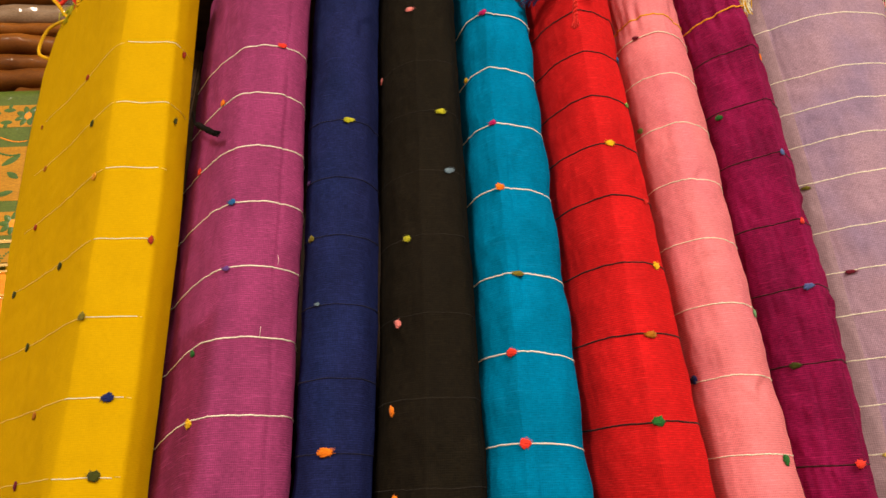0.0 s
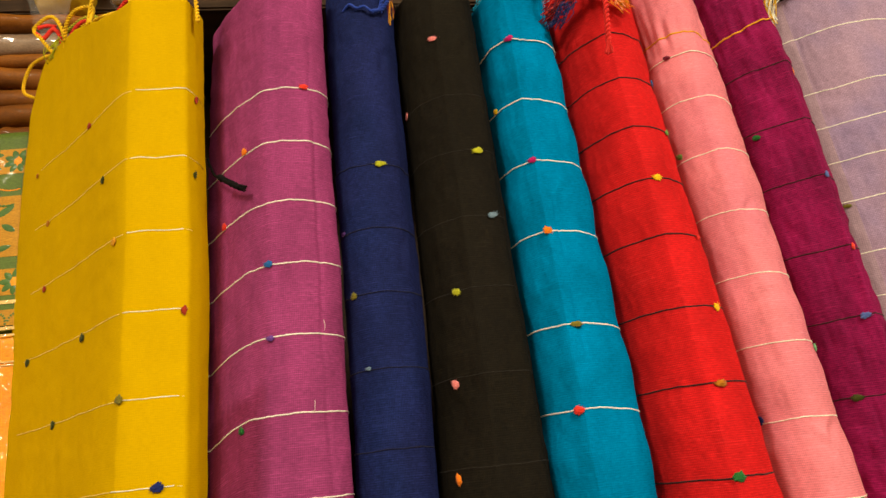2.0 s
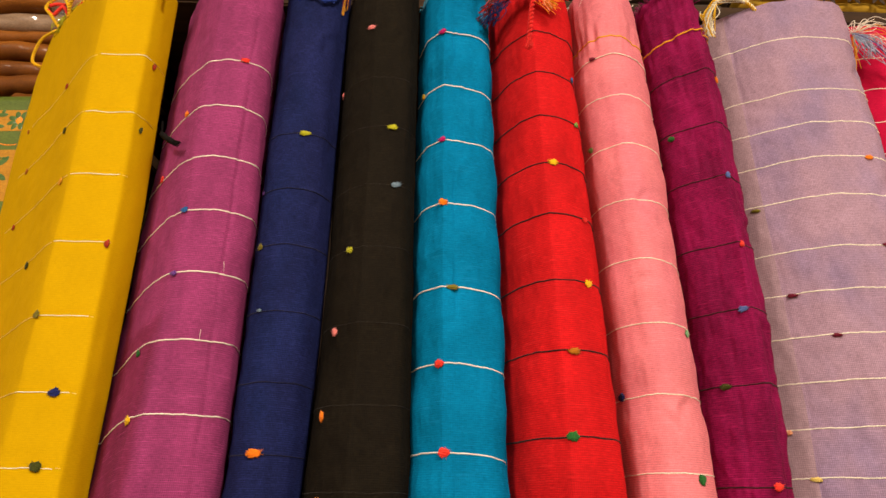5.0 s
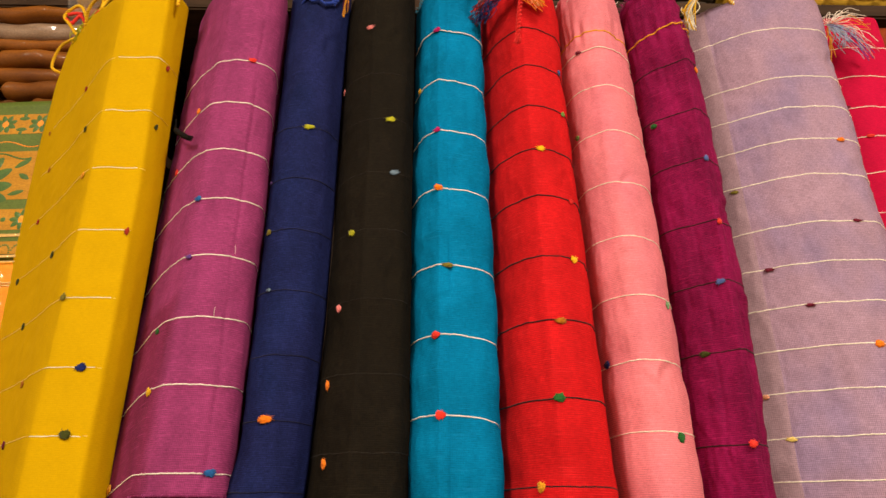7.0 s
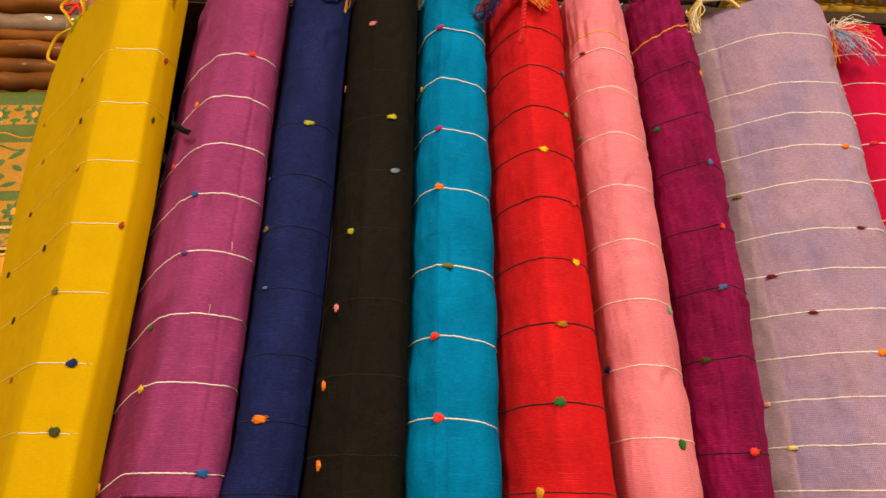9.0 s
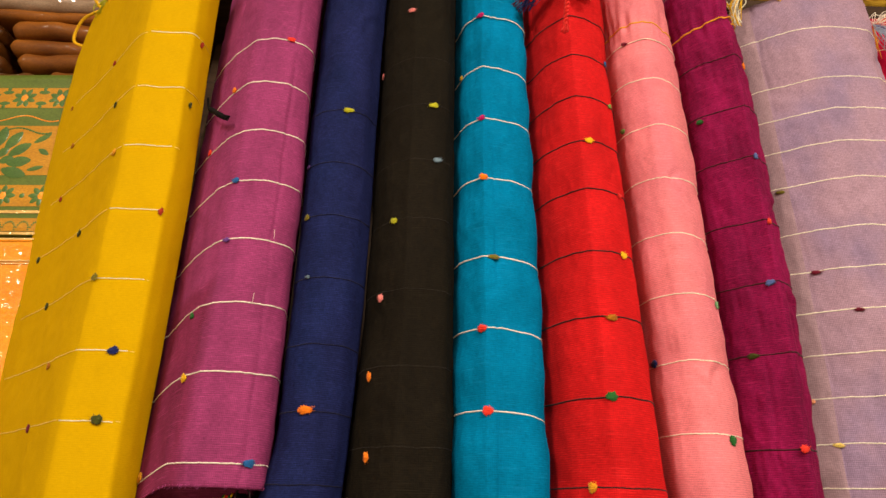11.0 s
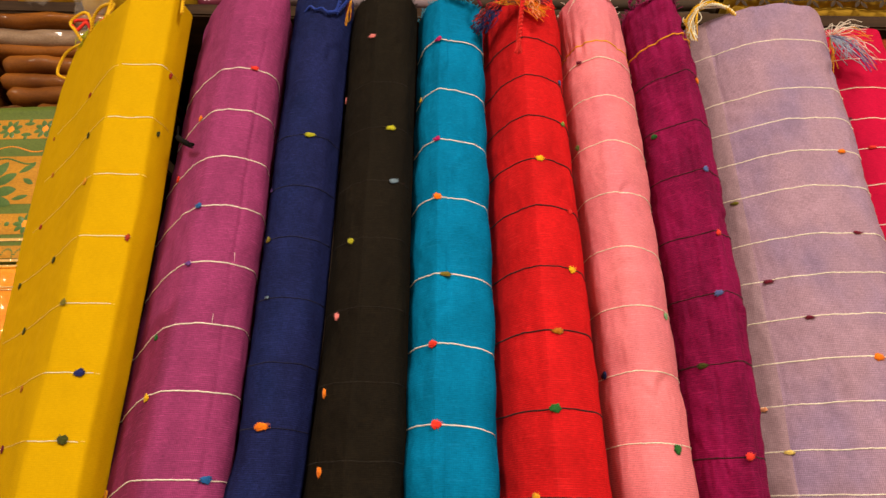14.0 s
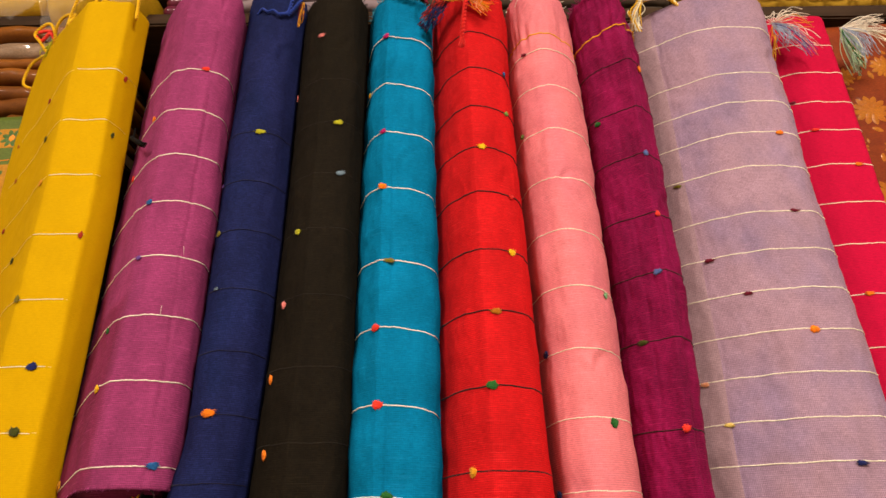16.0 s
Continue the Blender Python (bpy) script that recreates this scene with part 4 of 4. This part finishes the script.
# purple bolt: folds of the layers at its open lower end and the rolled woven border inside
def lower_end():
    roll = made["purple"]
    b = BOLTS["purple"]
    line = section(b, 110)
    c = line.mean(0)
    for k, (shrink, drop) in enumerate(((.93, -.0015), (.85, -.004), (.76, -.006), (.66, -.008), (.55, -.010))):
        pts = lay(b, c + (line - c) * shrink, b["low"])
        bm = bmesh.new()
        uv = bm.loops.layers.uv.new("UVMap")
        rows = []
        for z in (b["low"] + .028, b["low"] + .012, b["low"] + drop):
            rows.append([bm.verts.new((x, y, z + .0014 * noise.noise(Vector((x * 60, y * 60, k))))) for x, y in pts])
        n = len(pts)
        for r0, r1 in zip(rows, rows[1:]):
            for i in range(n):
                f = bm.faces.new((r0[i], r0[(i + 1) % n], r1[(i + 1) % n], r1[i]))
                for loop in f.loops:
                    loop[uv].uv = (loop.vert.co.x, loop.vert.co.z)
        part("inner_layer", bm, CLOTHS["purple"], roll)
    tubes = (("red", .0), ("yellow", .25), ("green", .5), ("scarlet", .75))
    a, e = Vector((-.1465, .590, -.0190)), Vector((-.184, .606, -.0250))
    for colour, phase in tubes:
        bm = bmesh.new()
        for k in range(7):
            s = (k + phase) / 7
            s = min(.96, max(0, s + rng.uniform(-.03, .03)))
            p, q = a.lerp(e, s), a.lerp(e, min(1, s + rng.uniform(.02, .07)))
            off = Vector((0, rng.uniform(-.001, .0012), rng.uniform(-.0016, .0016)))
            tube(bm, [p + off, p.lerp(q, .5), q + off], rng.uniform(.0048, .0062) - .0008 * s, 12)
        part("woven_border", bm, YARN[colour], roll, "rolled woven border in red, yellow and green")
    bm = bmesh.new()
    hub = Vector((-.1390, .5835, -.0188))
    for k in range(30):
        w = 2 * math.pi * k / 30
        p = hub + Vector((math.cos(w) * .0064, -.001, math.sin(w) * .0064))
        tube(bm, [p, p + Vector((.0012, -.0016, 0))], .0006, 6)
    part("woven_border", bm, YARN["ash"], roll, "beaded grey edge of the rolled border")
    # a solid black plug gives the shade inside the hollow border roll
    bm = tube(bmesh.new(), [hub + Vector((-.0012, .0030, 0)), hub + Vector((-.013, .010, -.004))], .0058, 16)
    part("roll_core", bm, CORD_BLACK, roll, "black plug in place of the shaded hollow of the roll")
    bm = tube(bmesh.new(), [Vector((-.196, .652, -.060)), Vector((-.196, .652, .05))], .020, 24)
    part("roll_core", bm, CORD_BLACK, roll, "dark inner windings resting on the shelf")
    pts, nor = front_line(b, b["low"] + .001, 240)
    bm = bmesh.new()
    for k in range(70):
        i = rng.randrange(20, 235)
        p = Vector((pts[i, 0], pts[i, 1] + .0006, b["low"] + .0015))
        run = rng.uniform(.0012, .0042)
        tube(bm, [p, p + Vector((rng.uniform(-.001, .001), .0004, -run * .6)), p + Vector((rng.uniform(-.002, .002), .001, -run))], .00022, 4)
    part("fringe", bm, YARN["orchid"], roll, "frayed lower edge")


lower_end()

# the windings of the purple roll run askew: their hidden flank hangs lower towards the open end
for piece in made["purple"].children:
    if not piece.name.startswith(("tuft", "roll_core", "woven_border")):
        for v in piece.data.vertices:
            at = v.co + BASES[made["purple"].name]
            d = max(0.0, -.206 - at.x) / .036
            fade = min(1.0, max(0.0, (.46 - at.z) / .28))
            v.co.z -= fade * min(.018, .0115 * d ** 1.5)

for x, z in ((-.150, .153), (-.141, .222)):
    pts, nor = front_line(BOLTS["purple"], z, 200)
    i = int(np.argmin(abs(pts[:, 0] - x)))
    a = Vector((pts[i, 0], pts[i, 1], z))
    bm = tube(bmesh.new(), smooth_line([a, a + Vector((.001, -.003, .004)), a + Vector((rng.uniform(-.004, .004), -.003, .009))], 4), .00022, 4)
    part("loose_thread", bm, YARN["white"], made["purple"], "stray end of white yarn")

# a black cord caught between the yellow and the purple bolt
cord = thing("black_cord", -.245, .62, .38, "thin black cord with a thick bound end resting on purple cloth", "cord")
part("string", tube(bmesh.new(), smooth_line([(-.2640, .655, .432), (-.2575, .645, .416), (-.2490, .630, .400), (-.2400, .614, .390)], 6), .0013, 8), CORD_BLACK, cord)
bm = tube(bmesh.new(), smooth_line([(-.2390, .612, .3890), (-.234, .608, .3840), (-.225, .601, .3760), (-.214, .5945, .3670)], 6), .0030, 8, .4, 1.0)
strands(bm, (-.219, .597, .371), [(-.2095, .592, .364), (-.2085, .592, .366)], 26, .0006, rng, .0016, .001)
part("bound_end", bm, CORD_BLACK, cord, "frayed black bound end")


# ---- packed sarees behind ----
def sheet(x0, x1, z0, z1, y, slope, thick, nx=60, nz=80, bow=.003, seed=0.0):
    """A packed saree: a soft flat slab, leaning back by slope."""
    bm = bmesh.new()
    grid = {}
    for i in range(nx + 1):
        for k in range(nz + 1):
            x, z = x0 + (x1 - x0) * i / nx, z0 + (z1 - z0) * k / nz
            edge = min(x - x0, x1 - x, z - z0, z1 - z)
            soft = .006 * max(0, 1 - edge / .012) ** 2
            grid[i, k] = bm.verts.new((x, y + slope * (z - .4) + soft + bow * noise.noise(Vector((x * 9, z * 9, seed))), z))
    for i in range(nx):
        for k in range(nz):
            bm.faces.new((grid[i, k], grid[i + 1, k], grid[i + 1, k + 1], grid[i, k + 1]))
    border = [grid[i, 0] for i in range(nx + 1)] + [grid[nx, k] for k in range(1, nz + 1)] + [grid[i, nz] for i in range(nx - 1, -1, -1)] + [grid[0, k] for k in range(nz - 1, 0, -1)]
    back = [bm.verts.new(v.co + Vector((0, thick, 0))) for v in border]
    for a in range(len(border)):
        b = (a + 1) % len(border)
        bm.faces.new((border[b], border[a], back[a], back[b]))
    bm.faces.new(back)
    return bm


def petal(bm, cx, cz, a, b, turn, face, rise, sides=14):
    """One woven petal: a low pointed oval on the face."""
    c, s = math.cos(radians(turn)), math.sin(radians(turn))
    ring = []
    for k in range(sides):
        w = 2 * math.pi * k / sides
        u, v = a * math.cos(w), b * math.sin(w) * (1 - .35 * math.cos(w) ** 2)
        x, z = cx + u * c - v * s, cz + u * s + v * c
        ring.append(bm.verts.new((x, face(x, z) - rise * .3, z)))
    mid = bm.verts.new((cx, face(cx, cz) - rise, cz))
    for k in range(sides):
        bm.faces.new((ring[k], ring[(k + 1) % sides], mid))


def band(bm, x0, x1, z0, z1, face, rise, n=40):
    top = [bm.verts.new((x0 + (x1 - x0) * i / n, face(x0 + (x1 - x0) * i / n, z1) - rise, z1)) for i in range(n + 1)]
    low = [bm.verts.new((x0 + (x1 - x0) * i / n, face(x0 + (x1 - x0) * i / n, z0) - rise, z0)) for i in range(n + 1)]
    for i in range(n):
        bm.faces.new((low[i], low[i + 1], top[i + 1], top[i]))


def brocade_packet():
    """The green and orange brocade saree in film, leaning on the shelves beside the yellow bolt."""
    x0, x1 = -.90, -.49
    y, slope, bow, seed = .781, .09, .002, 2.0
    def face(x, z):
        return y + slope * (z - .4) + bow * noise.noise(Vector((x * 9, z * 9, seed)))
    pack = thing("packed_saree", (x0 + x1) / 2, .78, -.001, "film-wrapped green and orange brocade saree with gold lotus border", "packed saree")
    part("border", sheet(x0, x1, .300, .571, y, slope, .03, bow=bow, seed=seed), GREEN_SILK, pack, "green silk border under clear film")
    part("field", sheet(x0, x1, -.001, .298, y, slope, .03, bow=bow * 2, seed=seed), ORANGE_SILK, pack, "shining orange silk under crinkled film")
    a, b = x0 + .012, x1 - .012
    for z0, z1 in ((.506, .542), (.392, .474), (.343, .376), (.306, .325)):
        bm = bmesh.new()
        band(bm, a, b, z0, z1, face, .0005)
        part("woven_band", bm, GOLD_ZARI, pack, "gold woven ground")
    bm = bmesh.new()
    for k in range(8):
        cx = a + .02 + .054 * k
        bm = bmesh.new()
        for j in range(8):
            w = 45 * j + 22
            petal(bm, cx + .011 * math.cos(radians(w)), .524 + .010 * math.sin(radians(w)), .0075, .0042, w, face, .0016)
        for dz in (-1, 1):
            petal(bm, cx + .027, .524 + dz * .010, .009, .004, 0, face, .0016)
            petal(bm, cx + .027, .524 + dz * .016, .004, .003, 90, face, .0016)
        part("flower_motif", bm, LEAF_SILK, pack)
        bm = bmesh.new()
        for j in range(8):
            w = 45 * j
            petal(bm, cx + .02 + .011 * math.cos(radians(w)), .3595 + .0095 * math.sin(radians(w)), .0072, .004, w, face, .0016)
        petal(bm, cx + .047, .3595, .004, .004, 45, face, .0016)
        part("flower_motif", bm, LEAF_SILK, pack)
    bm = bmesh.new()
    for k in range(20):
        cx = a + .010 + .019 * k
        for j in range(10):
            w = 18 * j
            petal(bm, cx + .0085 * math.cos(radians(w)), .308 + .012 * math.sin(radians(w)), .0022, .0016, w, face, .0012, 8)
    tagged(part("scallop_motif", bm, LEAF_SILK, pack, "fine green scallops"), kind="stuff")
    # lotus heads on a vine, each petal with a gold rim
    for cx in (-.765, -.612):
        bm = bmesh.new()
        petal(bm, cx - .010, .404, .015, .008, 0, face, .002)
        lotus = part("lotus_motif", bm, LEAF_SILK, pack, "leaf green lotus on a vine")
        for w, r, l, wide in ((8, .036, .021, .0088), (34, .038, .020, .0084), (60, .039, .019, .0080), (86, .039, .019, .0080), (112, .039, .019, .0080), (138, .038, .020, .0084), (166, .037, .021, .0088),
                              (22, .020, .012, .0062), (58, .021, .012, .0062), (92, .021, .012, .0062), (126, .021, .012, .0062), (160, .020, .012, .0062), (-16, .034, .022, .0080), (196, .034, .022, .0080)):
            bm = bmesh.new()
            petal(bm, cx + r * 1.12 * math.cos(radians(w)), .408 + r * 1.22 * math.sin(radians(w)), l * .90, wide * 1.10, w, face, .0018)
            part("petal", bm, LEAF_SILK, lotus)
        bm = bmesh.new()
        for j in range(30):
            petal(bm, cx - .075 + .005 * j, .4655 + .005 * math.sin(j * .4), .0036, .0018, 25 * math.cos(j * .4), face, .0016, 8)
        part("vine", bm, LEAF_SILK, lotus)
        for s in (-1, 1):
            for dx, z, l, w, turn in ((.062, .452, .014, .005, 35), (.070, .430, .012, .005, -30), (.066, .403, .013, .0045, 15)):
                bm = bmesh.new()
                petal(bm, cx + s * dx, z, l, w, s * turn, face, .0016)
                part("leaf", bm, LEAF_SILK, lotus)
    for k in range(8):
        cx = a + .02 + .054 * k
        for x, z, u, v in ((cx, .524, .0055, .0075), (cx + .02, .3595, .005, .008)):
            bm = bmesh.new()
            petal(bm, x, z, u, v, 0, face, .0018)
            part("flower_centre", bm, ORANGE_SILK, pack, "orange flower centre")
    bm = bmesh.new()
    for cx in (-.765, -.612):
        for j in range(34):
            petal(bm, cx - .078 + .0046 * j, .487 + .005 * math.sin(j * .35), .0034, .0011, 30 * math.cos(j * .35), face, .0012, 8)
    tagged(part("vine_motif", bm, ORANGE_SILK, pack, "thin orange vine"), kind="stuff")
    for z0, z1 in ((.3320, .3365), (.3005, .3045), (.2930, .2955), (.262, .2640), (.2585, .2600)):
        bm = bmesh.new()
        band(bm, a, b, z0, z1, face, .0012)
        part("woven_band", bm, TINSEL, pack, "bright zari line")


brocade_packet()


def rust_packet():
    x0, x1, y, slope, bow, seed = .60, 1.10, .80, .06, .002, 5.0
    def face(x, z):
        return y + slope * (z - .4) + bow * noise.noise(Vector((x * 9, z * 9, seed)))
    pack = thing("packed_saree", (x0 + x1) / 2, .80, -.105, "film-wrapped rust brown brocade saree with gold flowers", "packed saree")
    part("field", sheet(x0, x1, -.105, .662, y, slope, .028, bow=bow, seed=seed), RUST_SILK, pack, "rust brown silk under clear film")
    heads = [(.722, .498, .022), (.700, .560, .015), (.762, .575, .018), (.790, .505, .02), (.745, .430, .02), (.690, .437, .012), (.800, .43, .018), (.715, .36, .022), (.78, .35, .02), (.70, .28, .02), (.76, .27, .022), (.84, .55, .02), (.86, .45, .02)]
    for cx, cz, r in heads:
        bm = bmesh.new()
        for rr, count in ((r, 12), (r * .6, 9), (r * .25, 5)):
            for j in range(count):
                w = 360 * j / count + rr * 3000
                petal(bm, cx + rr * .8 * math.cos(radians(w)), cz + rr * .8 * math.sin(radians(w)), r * .36, r * .20, w, face, .0016 + .001 * (1 - rr / r))
        for j in range(5):
            w = rng.uniform(0, 360)
            petal(bm, cx + r * 1.5 * math.cos(radians(w)), cz + r * 1.5 * math.sin(radians(w)), r * .35, r * .16, w + 60, face, .0014)
        part("flower_motif", bm, FLOWER_ZARI, pack, "gold woven chrysanthemum")
    for cx, cz, r in heads[::2]:
        bm = bmesh.new()
        petal(bm, cx + r * 1.3, cz - r * 1.6, r * .5, r * .3, 50, face, .0016)
        part("leaf_motif", bm, YARN["steel"], pack, "grey blue woven leaf")
    for colour, ends, count in (("white", [(.728, .752, .604), (.745, .75, .592), (.735, .75, .612)], 34), ("green", [(.692, .752, .532), (.690, .752, .545)], 6), ("powder", [(.704, .75, .552), (.716, .75, .560), (.694, .752, .54)], 26),
                                ("sage", [(.688, .752, .528), (.694, .752, .535)], 26), ("cream", [(.742, .75, .570), (.70, .752, .55)], 16)):
        bm = bmesh.new()
        strands(bm, (.684, .754, .602), ends, count, .00055, rng, .008, .010)
        part("tassel", bm, YARN[colour], pack, colour + " tassel threads over the edge")


rust_packet()


def fold(x0, x1, y0, y1, z0, z1, seed):
    """One fold of packed silk: a soft slab with a rounded front."""
    bm = bmesh.new()
    h, zc = (z1 - z0) / 2, (z0 + z1) / 2
    outline = [(y1, z0)] + [(y0 + h - h * math.cos(a), zc + h * math.sin(a)) for a in np.linspace(-math.pi / 2, math.pi / 2, 11)] + [(y1, z1)]
    n = 46
    rows = []
    for i in range(n + 1):
        x = x0 + (x1 - x0) * i / n
        e = 1 - .55 * max(0, 1 - min(x - x0, x1 - x) / .012) ** 2
        rows.append([bm.verts.new((x, yy + .009 * noise.noise(Vector((x * 14, seed, 1))) * (yy < y1) + (1 - e) * .012, zc + (zz - zc) * e + (.0045 * noise.noise(Vector((x * 11, seed * 2.3, zz * 8))) + .002 * noise.noise(Vector((x * 40, seed * 1.3, zz * 60)))) * (yy < y1))) for yy, zz in outline])
    m = len(outline)
    for r0, r1 in zip(rows, rows[1:]):
        for k in range(m):
            bm.faces.new((r0[k], r1[k], r1[(k + 1) % m], r0[(k + 1) % m]))
    bm.faces.new(rows[0])
    bm.faces.new(rows[-1][::-1])
    return bm


def packet(x0, x1, y0, y1, z0, folds, thick, material, label, seed):
    pack = thing("packed_saree", (x0 + x1) / 2, (y0 + y1) / 2, z0, label, "packed saree", "stack of packed sarees", level=True)
    z = z0
    for k in range(folds):
        t = thick * rng.uniform(.85, 1.15)
        part("fold", fold(x0 + rng.uniform(0, .012), x1 - rng.uniform(0, .012), y0 + rng.uniform(0, .012), y1, z, z + t, seed + k * 3.3), material, pack)
        z += t
    return z


# brown stack at the side of the yellow bolt: thick folds in front of crushed, dark packets
z = .5365
for k, (split, n, th, text) in enumerate((
        (-.655, 1, .026, "film-wrapped copper brown silk saree"),
        (-.720, 1, .036, "thick film-wrapped golden brown silk saree"),
        (-.742, 2, .029, "twice folded golden brown silk saree in film"))):
    low = z
    z = packet(split, -.50, .832, 1.10, low, n, th, BROWN_SILK, text, 3.0 + k * 7)
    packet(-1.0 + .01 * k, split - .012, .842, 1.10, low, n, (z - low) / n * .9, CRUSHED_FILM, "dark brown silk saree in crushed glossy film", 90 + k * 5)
z += .003
z = packet(-1.0, -.50, .84, 1.10, z, 1, .024, BROWN_SILK, "thin film-wrapped copper brown silk saree", 27.0)
z = packet(-1.01, -.52, .835, 1.10, z, 1, .036, GREY_FILM, "brown silk saree in a thick glossy clear bag", 34.0)
packet(-1.0, -.50, .835, 1.10, z, 1, .024, BROWN_SILK, "thin film-wrapped copper brown silk saree", 41.0)

# upper shelf
packet(-1.10, -.455, .84, 1.12, .7765, 1, .030, BROWN_SILK, "film-wrapped copper brown silk saree on the upper shelf", 40)
packet(-.44, -.355, .84, 1.12, .7765, 3, .022, MAROON_SILK, "folded maroon silk saree on the upper shelf", 47)
packet(-.345, .005, .83, 1.12, .7765, 3, .020, PALE_COTTON, "folded pale lilac cotton saree with checked border", 53)
packet(.02, .44, .85, 1.12, .7765, 3, .016, DARK_COTTON, "folded brown grey cotton sarees on the upper shelf", 59)
packet(.45, .95, .84, 1.12, .7765, 2, .026, MUSTARD, "folded mustard cotton saree with brown pattern", 66)


def checked_border():
    """Woven blocks along the front of the lilac saree."""
    pack = [o for o in scene.objects if o.get("label", "").startswith("folded pale lilac")][0]
    for j, colour in enumerate(("green", "navy", "gold", "red")):
        for k in range(6):
            bm = bmesh.new()
            x = -.270 + .048 * k + .012 * j
            box(bm, x, x + .0075, .823, .84, .801, .8085, .0008)
            box(bm, x + .003, x + .0055, .822, .84, .8085, .814, .0006)
            part("woven_block", bm, YARN[colour], pack, colour + " woven block of the border")
    pack = [o for o in scene.objects if o.get("label", "").startswith("folded mustard")][0]
    bm = bmesh.new()
    for k in range(12):
        x = .47 + .036 * k
        for j in range(6):
            petal(bm, x + .010 * math.cos(j), .796 + .009 * math.sin(j), .008, .003, 60 * j, lambda a, b: .8365, .003)
            petal(bm, x + .018, .796 + .004 * j, .006, .0024, 60 * j + 20, lambda a, b: .8365, .003)
    part("woven_motif", bm, DARK_COTTON, pack, "dark brown woven leaves")


checked_border()


def bag(points, label):
    """A crumpled clear bag with a mustard saree inside, its loose corner hanging over the shelf."""
    x0, x1, ztop, zlow, y = points
    pack = thing("bagged_saree", (x0 + x1) / 2, y, zlow, label, "bagged saree", level=True)
    bm = bmesh.new()
    n, m = 26, 26
    g = {}
    for i in range(n + 1):
        for k in range(m + 1):
            s, t = i / n, k / m
            width = 1 - .82 * t ** 1.3
            x = x0 + (x1 - x0) * (.5 + (s - .5) * width + .12 * t)
            z = ztop + (zlow - ztop) * t
            q = Vector((x * 38, z * 30, y * 7))
            g[i, k] = bm.verts.new((x, y - .012 * math.sin(math.pi * s) + .012 * noise.noise(q) + .006 * noise.noise(q * 2.7), z + .004 * noise.noise(q * 1.9)))
    for i in range(n):
        for k in range(m):
            bm.faces.new((g[i, k], g[i + 1, k], g[i + 1, k + 1], g[i, k + 1]))
    ob = part("bag", bm, BAG, pack, "crumpled clear plastic bag")
    sk = ob.modifiers.new("thick", "SOLIDIFY")
    sk.thickness = .0004
    z = ztop - .002
    part("saree", fold(x0 + .006, x1 - .006, y + .012, y + .20, zlow + (ztop - zlow) * .55, ztop + .028, x0 * 50), YELLOW_SILK, pack, "mustard silk saree inside")


bag((-.77, -.635, .800, .735, .815), "mustard silk saree in a crumpled clear bag")
bag((-.63, -.535, .800, .662, .790), "mustard silk saree in a clear bag with hanging corner")
bag((-.530, -.445, .800, .712, .800), "mustard silk saree in a clear bag on the shelf")
